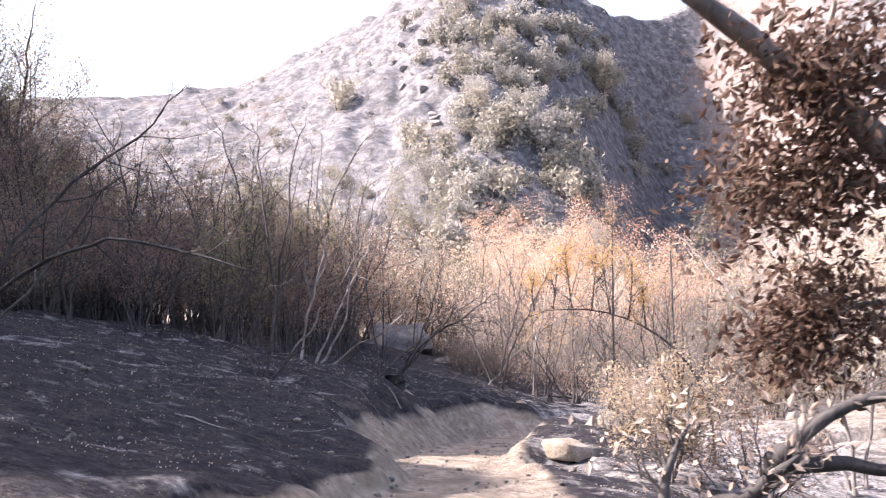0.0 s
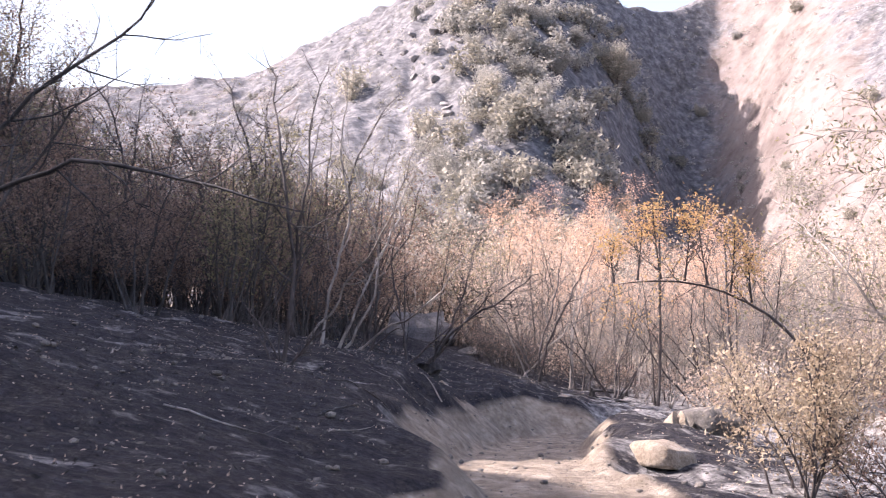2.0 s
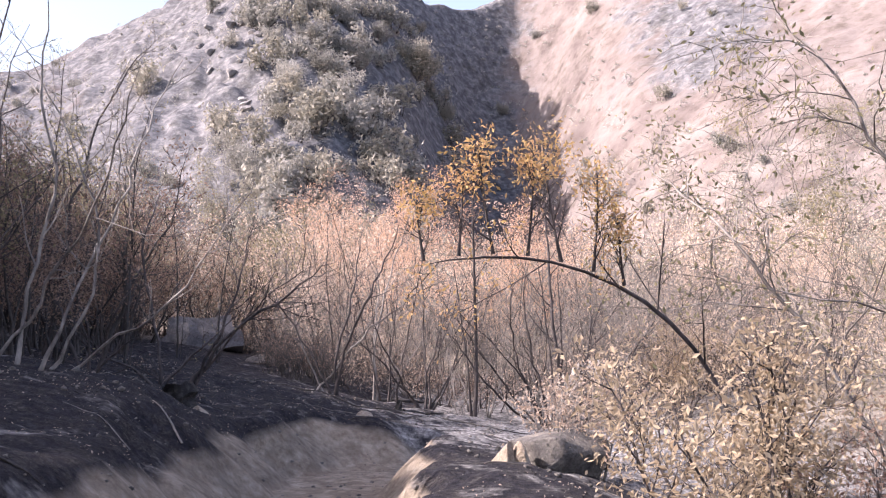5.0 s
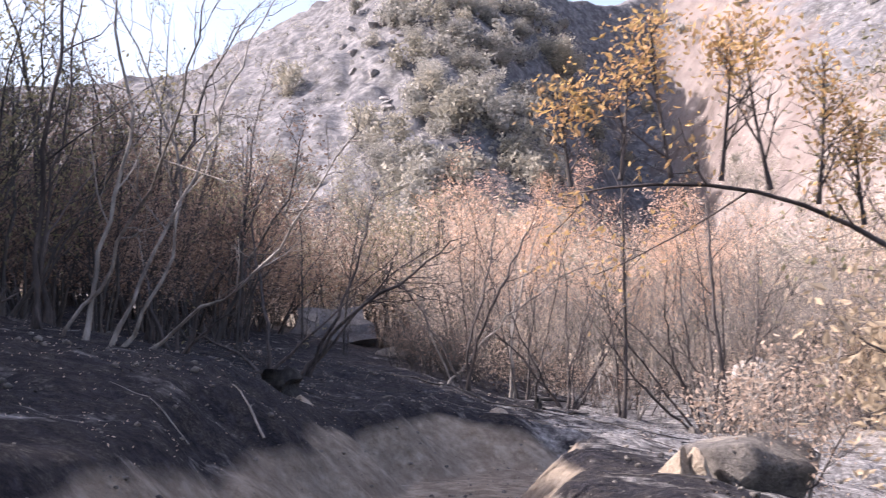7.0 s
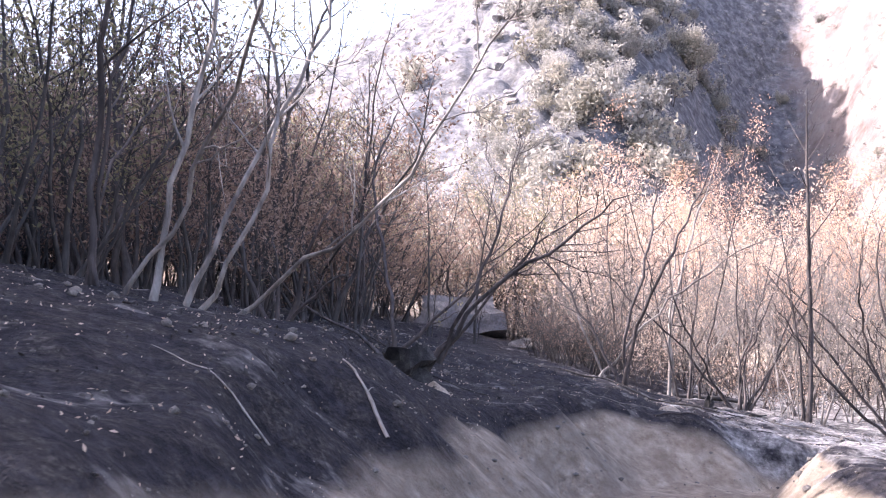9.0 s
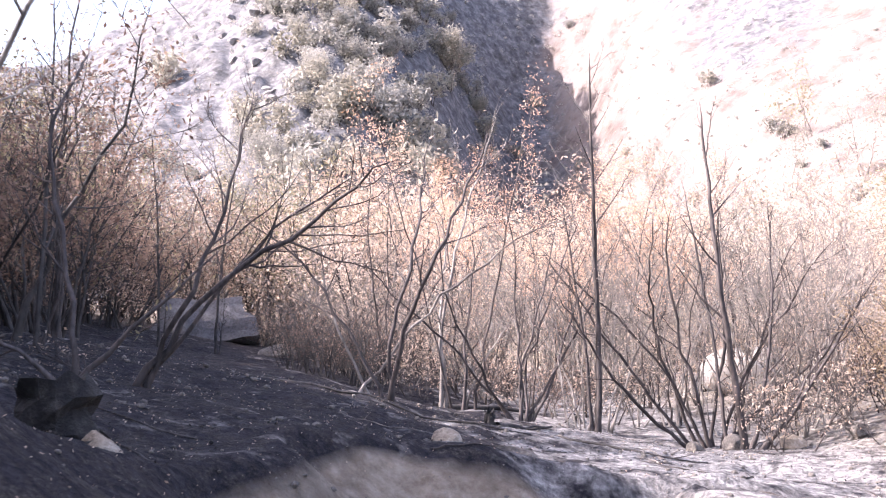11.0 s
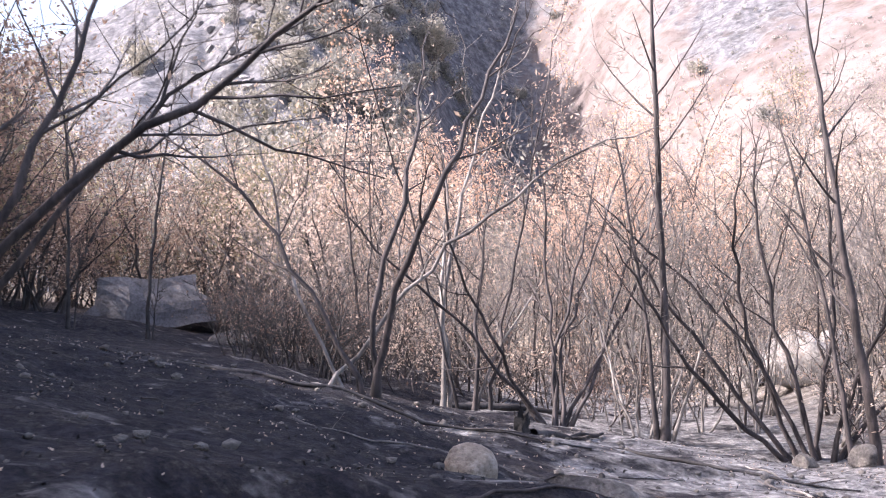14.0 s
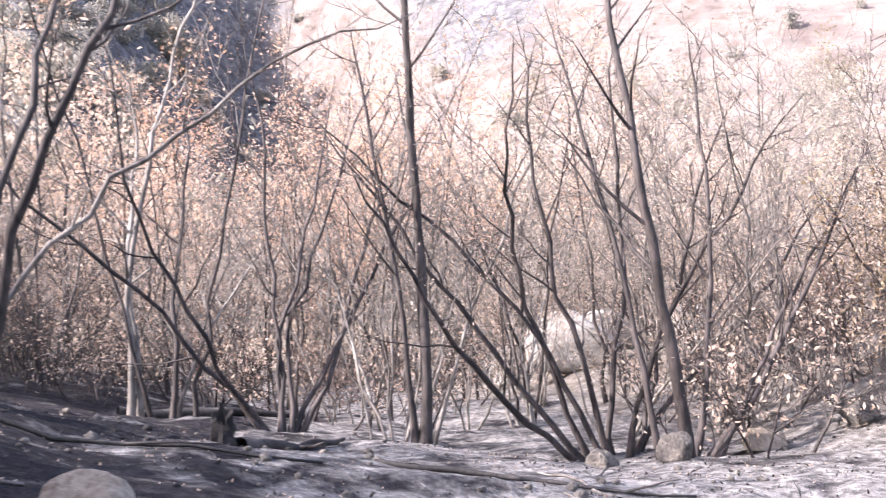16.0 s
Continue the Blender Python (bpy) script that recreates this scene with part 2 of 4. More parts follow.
def natural(x, y):
    """The hillside before the trail was cut: it falls to the creek side."""
    edge = np.interp(y, [-40, 0, 8, 14, 21, 27, 33, 38, 46, 60, 130], [3.0, 0.75, 0.38, 0.2, 0.06, -0.08, -0.5, -0.65, -0.85, -1.0, -1.0])
    z = edge - 0.2 * (np.clip(x, -9.0, 7.4) + 3)
    z = z + 2.6 * smooth(14, 60, x) + 0.6 * smooth(10, 14, x) * np.clip(y / 40, 0, 1)
    # an unseen steep slope, added and shaped to keep the sun off this side of the valley
    line = -23.4 + 0.13 * (np.clip(y, -60, 42) - 12) + 2.0 * rough(y, y * 0 + 3, 0.12, 3)
    up = smooth(0, 1, (-13.5 - x) / (-13.5 - line))
    z = z + up * (16.6 + 1.5 * rough(y, y * 0, 0.25, 4)) * (1 - smooth(36, 57, y)) * (1 - 0.4 * smooth(-60, -200, x))
    far = smooth(60, 160, np.hypot(x, y - 20))
    return z * (1 - far) + far * -1.0


def trail_at(x, y):
    """Distance to the trail's middle and the trail's height there."""
    best, level = np.full(np.shape(x), 1e9), np.zeros(np.shape(x))
    for (ax, ay, az), (bx, by, bz) in zip(TRAIL, TRAIL[1:]):
        dx, dy = bx - ax, by - ay
        s = np.clip(((x - ax) * dx + (y - ay) * dy) / (dx * dx + dy * dy), 0, 1)
        d = np.hypot(x - ax - s * dx, y - ay - s * dy)
        near = d < best
        best, level = np.where(near, d, best), np.where(near, az + s * (bz - az), level)
    return best, level


def land(x, y):
    """Height of the ground, and how far it is bare sandy soil."""
    x, y = np.asarray(x, float), np.asarray(y, float)
    z = natural(x, y) + 0.28 * rough(x, y, 0.35, 3)
    # the low mound with the boulders, on the creek side of the trail
    z = z + 0.2 * np.exp(-(((x - 2.9) / 1.1) ** 2 + ((y - 20.5) / 2.6) ** 2)) - 0.32 * np.exp(-(((x - 1.75) / 0.85) ** 2 + ((y - 16.7) / 1.3) ** 2))
    z = z - 0.5 * np.exp(-(((x + 0.6) / 1.3) ** 2 + ((y - 27.8) / 2.0) ** 2))
    z = z - 0.32 * np.exp(-(((x - 3.0) / 2.2) ** 2 + ((y - 33.0) / 2.2) ** 2))
    d, level = trail_at(x, y)
    bank = level + np.maximum(0, d - 0.85 - 0.5 * rough(x, y, 0.8, 2)) * 0.95 + 0.05 * (d < 0.9) * rough(x, y, 1.5, 3)
    cut = np.clip(z - bank, 0, None)
    k = 0.12
    z = np.where(z - bank > k, bank, np.where(z - bank < -k, z, z - (z - bank + k) ** 2 / (4 * k)))
    reach = 0.1 + 0.35 * smooth(20, 27.5, y) + 0.5 * rough(x, y, 0.7, 3)
    dirt = np.clip(smooth(0.0, 0.2, cut) * (1 - smooth(reach, reach + 0.6, z - level)) + 0.9 * (1 - smooth(0.7, 1.4, d)), 0, 1) * (1 - smooth(2.0, 3.0, d)) * (1 - smooth(29.8, 31.0, y) * (d > 0.8))
    return z + 0.085 * rough(x, y, 2.0, 4) * (1 - 0.5 * dirt), dirt


def ground_at(x, y):
    return float(land(np.array([x]), np.array([y]))[0][0])


def link_mesh(name, verts, faces, material, parent=None, label="", soft=True):
    me = bpy.data.meshes.new(name)
    me.from_pydata(verts, [], faces)
    me.materials.append(material)
    if soft:
        me.polygons.foreach_set("use_smooth", [True] * len(me.polygons))
    me.update()
    ob = new(name, me)
    if parent:
        ob.parent = parent
    if label:
        ob["label"] = label
    return ob


def part(name, bm, material, parent, label=""):
    me = bpy.data.meshes.new(name)
    bm.to_mesh(me)
    bm.free()
    me.materials.append(material)
    me.polygons.foreach_set("use_smooth", [True] * len(me.polygons))
    ob = new(name, me)
    ob.parent = parent
    if label:
        ob["label"] = label
    return ob


def grid_faces(rows, cols):
    i, j = np.meshgrid(np.arange(rows - 1), np.arange(cols - 1), indexing="ij")
    a = (i * cols + j).ravel()
    return np.stack([a, a + 1, a + cols + 1, a + cols], 1).tolist()


def attribute(ob, name, values):
    layer = ob.data.attributes.new(name, "FLOAT", "POINT")
    layer.data.foreach_set("value", np.asarray(values, float).ravel())


def spread(core_from, core_to, step, reach):
    """Coordinates close together in the core and wider and wider outside it."""
    out, size = [], step
    while (out[-1] if out else 0) < reach:
        size *= 1.16
        out.append((out[-1] if out else 0) + size)
    return np.concatenate([core_from - np.array(out[::-1]), np.arange(core_from, core_to, step), core_to + np.array(out)])


gx, gy = spread(-8, 12, 0.13, 2500), spread(-4, 48, 0.15, 2500)
GX, GY = np.meshgrid(gx, gy)
GZ, GD = land(GX, GY)
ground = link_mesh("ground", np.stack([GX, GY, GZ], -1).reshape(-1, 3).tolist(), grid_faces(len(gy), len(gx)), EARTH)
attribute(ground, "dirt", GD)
attribute(ground, "pale", np.clip(smooth(12, 22, GX) + smooth(55, 80, GY) + 0.55 * smooth(8, 13, GX), 0, 1))
# sun and shade put into the ash: paler on the lit side, blacker left
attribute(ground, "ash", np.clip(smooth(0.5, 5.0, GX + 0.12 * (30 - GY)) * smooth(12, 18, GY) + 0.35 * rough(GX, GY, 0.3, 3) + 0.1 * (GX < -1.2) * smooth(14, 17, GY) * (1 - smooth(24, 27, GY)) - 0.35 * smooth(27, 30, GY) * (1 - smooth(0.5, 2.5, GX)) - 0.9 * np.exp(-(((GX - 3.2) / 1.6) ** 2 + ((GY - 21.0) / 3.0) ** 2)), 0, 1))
tagged(ground, "burnt hillside of dark ash crossed by a sandy cut trail", "ground", kind="structure")


# ---- the hills that close the valley ----
def hillside(name, label, az_from, az_to, seed):
    az = np.linspace(az_from, az_to, int((az_to - az_from) * 4) + 1)
    s = np.linspace(0, 1.25, 170)
    AZ, S = np.meshgrid(az, s)
    crest = np.interp(AZ, [-75, -40, -25, -17.5, -11.5, -8, -3, 1, 4, 6, 9, 11, 12.5, 14.5, 20, 30, 45, 80],
                      [9, 9.8, 10.4, 11.0, 12.2, 13.9, 16.8, 19.4, 19.0, 17.4, 15.4, 15.2, 15.4, 16.4, 19, 20, 19, 17])
    near = np.interp(AZ, [-75, -30, -10, 0, 5, 7.5, 10, 13, 16, 19, 25, 35, 50, 80], [120, 115, 120, 130, 138, 142, 160, 185, 200, 180, 130, 100, 85, 80])
    far = np.interp(AZ, [-75, -10, 2, 8, 14, 20, 40, 80], [330, 310, 295, 305, 335, 330, 300, 280])
    r = near + (far - near) * np.clip(S, 0, 1) + (far * 0.5) * np.clip(S - 1, 0, 1)
    x, y = r * np.sin(np.radians(AZ)), 12 + r * np.cos(np.radians(AZ))
    rise = np.interp(S, [0, 0.06, 0.35, 0.7, 1.0, 1.25], [-0.01, 0.05, 0.45, 0.77, 1.0, 0.9])
    hollow = np.exp(-((AZ - 12.6) / 3.6) ** 2)
    rise = rise * (1 - hollow) + hollow * np.clip(S, 0, 1) ** 2.5
    z = r * np.tan(np.radians(crest)) * rise
    # outcrops and scree; the term at 11 degrees paints the gully's blue shade
    stone = np.exp(-((AZ - 1) / 5.5) ** 2) * smooth(0.25, 0.5, S) + 0.55 * np.exp(-((AZ - 5) / 2.5) ** 2) * (1 - smooth(0.1, 0.35, S)) + 0.42 * (AZ < 9) + 0.6 * np.exp(-((AZ - 11.0) / 3.2) ** 2) + 0.45 * np.exp(-((AZ - 24) / 5) ** 2) * smooth(0.3, 0.6, S)
    z = z + (4.0 * rough(x, y, 0.035, 4) + (1.0 + 5.0 * np.clip(stone, 0, 1)) * np.abs(rough(x, y, 0.13, 2))) * smooth(0, 0.15, S) - 1.2
    ob = link_mesh(name, np.stack([x, y, z], -1).reshape(-1, 3).tolist(), grid_faces(len(s), len(az)), HILL)
    attribute(ob, "stone", np.clip(stone, 0, 1))
    tagged(ob, label, "hillside", kind="structure")
    return x, y, z, AZ, S


HX, HY, HZ, HAZ, HS = hillside("hillside", "steep dry hillside with grey outcrops and a shaded gully", -80, 80, 3)


# ---- plants ----
def tube(verts, faces, pts, radii, sides):
    """A tapered limb along pts, added to verts and faces."""
    pts = np.asarray(pts, float)
    ahead = np.gradient(pts, axis=0)
    ahead /= np.linalg.norm(ahead, axis=1)[:, None] + 1e-9
    aside = np.cross(ahead, (0.31, 0.87, 0.11))
    aside /= np.linalg.norm(aside, axis=1)[:, None] + 1e-9
    other = np.cross(ahead, aside)
    first = len(verts)
    turn = np.arange(sides) * 2 * math.pi / sides
    for p, a, b, r in zip(pts, aside, other, radii):
        for w in turn:
            verts.append(tuple(p + r * (math.cos(w) * a + math.sin(w) * b)))
    for i in range(len(pts) - 1):
        for k in range(sides):
            n = (k + 1) % sides
            faces.append((first + i * sides + k, first + i * sides + n, first + (i + 1) * sides + n, first + (i + 1) * sides + k))
    faces.append(tuple(range(first + (len(pts) - 1) * sides, first + len(pts) * sides)))


def limb(rng, base, way, length, bend, steps, wander):
    """Points of a limb that starts out along way and turns towards bend as it grows."""
    pts, p = [np.array(base, float)], np.array(base, float)
    d = np.array(way, float) / np.linalg.norm(way)
    for _ in range(steps):
        d = d + np.array(bend) / steps + rng.normal(0, wander, 3)
        d /= np.linalg.norm(d)
        p = p + d * length / steps
        pts.append(p + rng.normal(0, min(wander, 0.07), 3) * length / steps)
    return np.array(pts)


def leaf_mesh(rng, centres, size, droop=0.2):
    """One small folded blade at each centre."""
    n = len(centres)
    a = rng.normal(0, 1, (n, 3))
    a[:, 2] -= droop
    a /= np.linalg.norm(a, axis=1)[:, None]
    b = np.cross(a, rng.normal(0, 1, (n, 3)))
    b /= np.linalg.norm(b, axis=1)[:, None]
    up = np.cross(a, b)
    s = size * rng.uniform(0.55, 1.35, (n, 1))
    c = np.asarray(centres)
    quad = np.stack([c - a * s, c + b * s * 0.42 + up * s * 0.15, c + a * s, c - b * s * 0.42 + up * s * 0.15], 1)
    return quad.reshape(-1, 3).tolist(), np.arange(4 * n).reshape(-1, 4).tolist()


def plant(name, label, category, seed, stems, bark, leaf=None, leaves=0, leaf_size=0.06, branches=8, twigs=4, branch_length=0.35,
          lift=0.6, group="", crown_from=0.3, twig_length=0.3, twig_radius=0.005, cloud=0.16, branch_from=0.25, sides=6, wander=0.07, trunk_name="stem", fine=False, bare=()):
    """A plant of several stems. stems: (x, y of its foot, way, length, radius, bend). Where fine is set, each branch is a part of its stem."""
    rng = np.random.default_rng(seed)
    root = new(name)
    tagged(root, label, category, group)
    tips, tverts, tfaces = [], [], []
    for number, (fx, fy, way, length, radius, bend, *foot) in enumerate(stems):
        verts, faces = [], []
        steps = max(7, int(length * (3.0 if fine else 2.2)))
        pts = limb(rng, (fx, fy, foot[0] if foot else -0.12), way, length, bend, steps, wander * (1.5 if fine else 1.0))
        radii = radius * (0.7 if fine else 1.0) * np.linspace(1, 0.0, len(pts)) ** (0.6 if fine else 0.9) + 0.004
        radii[0] *= 1.5
        radii[1] *= 1.12
        tube(verts, faces, pts, radii * rng.uniform(0.92, 1.1, len(pts)), sides)
        stem = link_mesh(trunk_name, verts, faces, bark, root)
        for b in range(1 if number in bare else branches):
            f = branch_from + (0.97 - branch_from) * (b + rng.random()) / branches
            at = f * steps
            i = min(int(at), steps - 1)
            p = pts[i] + (pts[i + 1] - pts[i]) * (at - i)
            along = pts[i + 1] - pts[i]
            along /= np.linalg.norm(along)
            out = rng.normal(0, 1, 3)
            out -= out.dot(along) * along
            out /= np.linalg.norm(out)
            bl = length * branch_length * (1.15 - 0.75 * f) * rng.uniform(0.5, 1.2)
            bp = limb(rng, p, along * rng.uniform(0.4, 1.1) + out * 0.8, bl, (0, 0, lift * rng.uniform(0.2, 1)), 5 if fine else 4, wander * 1.4)
            br = max(0.0045, radii[i] * 0.42) * np.linspace(1, 0.2, len(bp)) + 0.002
            if fine:
                verts, faces = [], []
                tube(verts, faces, bp, br, 5)
                link_mesh("branch", verts, faces, bark, stem)
            else:
                tube(tverts, tfaces, bp, br, 3)
            for _ in range(twigs):
                g = rng.uniform(0.25, 1.0) * (len(bp) - 1.01)
                k = int(g)
                q = bp[k] + (bp[k + 1] - bp[k]) * (g - k)
                tw = limb(rng, q, (bp[k + 1] - bp[k]) / bl * 5 + rng.normal(0, 0.7, 3), bl * twig_length * rng.uniform(0.5, 1.5) + 0.12, (0, 0, lift * 0.5), 3 if fine else 2, 0.15)
                tube(tverts, tfaces, tw, twig_radius * np.linspace(1, 0.35, len(tw)), 3)
                if f > crown_from:
                    tips.append(tw)
            if f > crown_from:
                tips.append(bp[2:])
    if tverts:
        tagged(link_mesh("twig_tangle", tverts, tfaces, bark, root), kind="stuff")
    if leaves and tips:
        pool = np.concatenate(tips)
        c = pool[rng.integers(0, len(pool), leaves)] + rng.normal(0, cloud, (leaves, 3))
        verts, faces = leaf_mesh(rng, c, leaf_size)
        tagged(link_mesh("crown", verts, faces, leaf, root, soft=False), kind="stuff")
    return root


def clump(rng, count, height, radius, splay, spread_foot=0.25):
    out = []
    for _ in range(count):
        a = rng.uniform(0, 2 * math.pi)
        s = rng.uniform(0.15, 1) * splay
        out.append((math.cos(a) * spread_foot * rng.random(), math.sin(a) * spread_foot * rng.random(), (math.cos(a) * s, math.sin(a) * s, 1),
                    height * rng.uniform(0.55, 1.05), radius * rng.uniform(0.5, 1.1), (rng.normal(0, 0.25), rng.normal(0, 0.25), 0.35)))
    return out


def put(ob, x, y, turn=0.0, size=1.0, sink=0.0, lean=0.0):
    return pose(x, y, ground_at(x, y) - sink, lean, 0, turn) @ Matrix.Scale(size, 4)


def away(ob):
    """Take a pattern plant out of the place once its copies stand."""
    for o in (*ob.children_recursive, ob):
        bpy.data.objects.remove(o)


def plant_many(patterns, spots, rng, size=(0.8, 1.2)):
    for n, (x, y) in enumerate(spots):
        ob = patterns[int(rng.integers(len(patterns)))]
        copy_thing(ob, put(ob, x, y, rng.uniform(0, 360), rng.uniform(*size)))
    for ob in patterns:
        away(ob)


def spots_in(rng, count, xs, ys, apart=0.8, keep=None):
    out, tries = [], 0
    while len(out) < count and tries < count * 60:
        tries += 1
        x, y = rng.uniform(*xs), rng.uniform(*ys)
        if keep and not keep(x, y):
            continue
        if all((x - a) ** 2 + (y - b) ** 2 > apart ** 2 for a, b in out):
            out.append((x, y))
    return out


dice = np.random.default_rng(11)

# bare saplings of the burnt thicket
bare = [plant("bare_sapling", "leafless grey-brown burnt sapling clump with thin upright stems", "sapling", 100 + k, clump(np.random.default_rng(200 + k), 4 + k % 3, 4.8 + 0.4 * k, 0.02, 0.55, 0.35),
              (BARK_BROWN, BARK_PALE, BARK_PALE)[k % 3], LEAF_TAN, 480, 0.025, 11, 6, wander=0.1, group="saplings of the burnt thicket") for k in range(6)]
spots = spots_in(dice, 84, (-1.5, 20), (39.5, 60), 0.75, lambda x, y: y > 39.5 + 0.4 * abs(x - 4) * (x < 4) - 0.15 * (x - 8) * (x > 8) and not (x < 1.2 and y < 58))
plant_many(bare, spots, dice, (0.65, 1.15))

# scorched orange trees in the sun
orange = [plant("scorched_tree", "slender scorched tree with pale orange dead leaves", "tree", 300 + k, clump(np.random.default_rng(320 + k), 4, 6.6, 0.045, 0.28, 0.4), BARK_PALE, LEAF_ORANGE,
                6000, 0.034, 12, 5, 0.28, group="scorched orange trees", crown_from=0.3, cloud=0.2) for k in range(4)]
spots = [(5.2, 112), (7.6, 110), (10.0, 114), (12.6, 111), (15.0, 115), (6.4, 118), (9.0, 120), (18.5, 118)]
for x, y in spots:
    copy_thing(orange[int(dice.integers(4))], put(orange[0], x, y, dice.uniform(0, 360), dice.uniform(2.0, 2.45)))
plant_many(orange, [(9.8, 53.5), (11.4, 55.0), (10.6, 58.0), (13.4, 57.0), (15.8, 60.0), (7.2, 62.0), (4.4, 64.0)], dice, (1.0, 1.3))
# thicket trees whose tops keep their dead leaves
tops = [plant("thicket_tree", "thin burnt thicket tree with dead orange leaves at its top", "tree", 340 + k, clump(np.random.default_rng(350 + k), 3, 7.0, 0.03, 0.22, 0.3), BARK_BROWN, LEAF_ORANGE,
              1300, 0.03, 10, 5, 0.2, group="leafy-topped thicket trees", crown_from=0.62, cloud=0.14, branch_from=0.35) for k in range(3)]
plant_many(tops, [(3.8, 41.4), (5.6, 43.5), (7.4, 45.0), (2.6, 44.5), (9.4, 46.0), (6.6, 48.0), (8.6, 42.6), (11.0, 44.0), (4.6, 47.0)], dice, (0.8, 1.05))

# pale tan scrub trees on the sunny side
tan = [plant("dry_scrub_tree", "dry scrub tree with faded tan leaves and grey twigs", "tree", 400 + k, clump(np.random.default_rng(420 + k), 5, 4.6, 0.04, 0.6, 0.4), BARK_PALE, (LEAF_TAN, LEAF_TAN, LEAF_GREY, LEAF_TAN)[k],
             3000, 0.032, 10, 4, 0.34, group="dry scrub trees", crown_from=0.12, cloud=0.25) for k in range(4)]
spots = spots_in(dice, 95, (9, 55), (28, 92), 2.0, lambda x, y: x > 10 + 0.35 * max(0, 44 - y) and x < 0.75 * y and (y > 46 or x > 11))
spots += spots_in(dice, 45, (-30, 22), (60, 104), 3.0, lambda x, y: not (2 < x < 20 and y < 80))
spots += spots_in(dice, 16, (1.6, 14), (50, 62), 2.0)
near = [s for s in spots if s[1] < 54]
for x, y in near:
    ob = tan[int(dice.integers(4))]
    copy_thing(ob, put(ob, x, y, dice.uniform(0, 360), dice.uniform(0.65, 1.0)))
far_tan = [plant("far_scrub_tree", "dusty tan scrub tree at the foot of the hill", "tree", 440 + k, clump(np.random.default_rng(460 + k), 4, 4.8, 0.04, 0.55, 0.4), BARK_PALE, (LEAF_TAN, LEAF_GREY, LEAF_TAN)[k],
                 1200, 0.062, 9, 2, 0.34, group="scrub trees at the foot of the hill", crown_from=0.1, cloud=0.3, sides=4) for k in range(3)]
for ob in tan:
    away(ob)
plant_many(far_tan, [s for s in spots if s[1] >= 54], dice, (1.1, 1.7))
low = [plant("low_scrub", "low tangle of grey twigs under the trees", "brush", 480 + k, clump(np.random.default_rng(490 + k), 4, 1.5, 0.012, 1.3, 0.5), BARK_BROWN, (LEAF_TAN, LEAF_BROWN, LEAF_TAN)[k],
             400, 0.032, 11, 3, 0.6, group="low scrub under the trees", crown_from=0.1, cloud=0.12, sides=3) for k in range(3)]
spots = spots_in(dice, 70, (-8, 22), (42, 56), 1.1, lambda x, y: not (-5 < x < 1.0)) + spots_in(dice, 14, (9, 16), (37, 42), 1.2) + spots_in(np.random.default_rng(80), 18, (-8, 1.6), (58.6, 62), 0.8)
plant_many(low, spots, dice, (0.7, 1.4))

dark_low = [plant("low_scrub", "low dark burnt scrub at the shade's edge", "brush", 484 + k, clump(np.random.default_rng(494 + k), 7, 1.9, 0.016, 0.5, 0.5), BARK_DARK, LEAF_BROWN,
                  520, 0.024, 9, 4, 0.5, group="dark scrub at the shade's edge", crown_from=0.1, cloud=0.12, sides=4) for k in range(2)]
plant_many(dark_low, spots_in(np.random.default_rng(81), 20, (-0.4, 2.4), (42.5, 55), 0.75, lambda x, y: x > -0.4 + 0.1 * (50 - y)), dice, (0.6, 1.0))

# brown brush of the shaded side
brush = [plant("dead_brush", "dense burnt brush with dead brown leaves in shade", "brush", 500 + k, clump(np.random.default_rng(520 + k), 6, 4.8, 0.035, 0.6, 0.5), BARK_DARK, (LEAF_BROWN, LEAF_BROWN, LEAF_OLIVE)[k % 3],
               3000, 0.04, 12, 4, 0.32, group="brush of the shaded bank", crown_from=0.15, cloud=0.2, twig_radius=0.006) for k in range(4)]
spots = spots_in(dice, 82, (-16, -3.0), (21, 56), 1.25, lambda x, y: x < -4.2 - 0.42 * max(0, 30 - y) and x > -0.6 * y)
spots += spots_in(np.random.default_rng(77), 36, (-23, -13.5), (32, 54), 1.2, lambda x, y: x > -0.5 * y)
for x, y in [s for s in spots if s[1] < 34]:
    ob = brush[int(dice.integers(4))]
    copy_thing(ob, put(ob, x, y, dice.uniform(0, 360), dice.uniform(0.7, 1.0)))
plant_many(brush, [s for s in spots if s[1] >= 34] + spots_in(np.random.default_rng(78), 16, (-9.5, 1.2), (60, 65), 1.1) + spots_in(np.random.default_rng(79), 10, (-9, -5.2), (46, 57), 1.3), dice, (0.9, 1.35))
olive = [plant("olive_tree_thicket", "tall scorched tree with olive and straw leaves", "tree", 600 + k, clump(np.random.default_rng(620 + k), 4, 6.2, 0.05, 0.35, 0.4), BARK_BROWN, (LEAF_OLIVE, LEAF_TAN, LEAF_OLIVE)[k],
               1900, 0.05, 11, 3, 0.3, group="trees behind the shaded bank", crown_from=0.15, cloud=0.28) for k in range(3)]
spots = spots_in(dice, 46, (-26, 3), (44, 68), 1.7, lambda x, y: x > -0.55 * y and not (-5.0 < x < 1.4 and y < 58.5))
plant_many(olive, spots, dice, (0.9, 1.35))

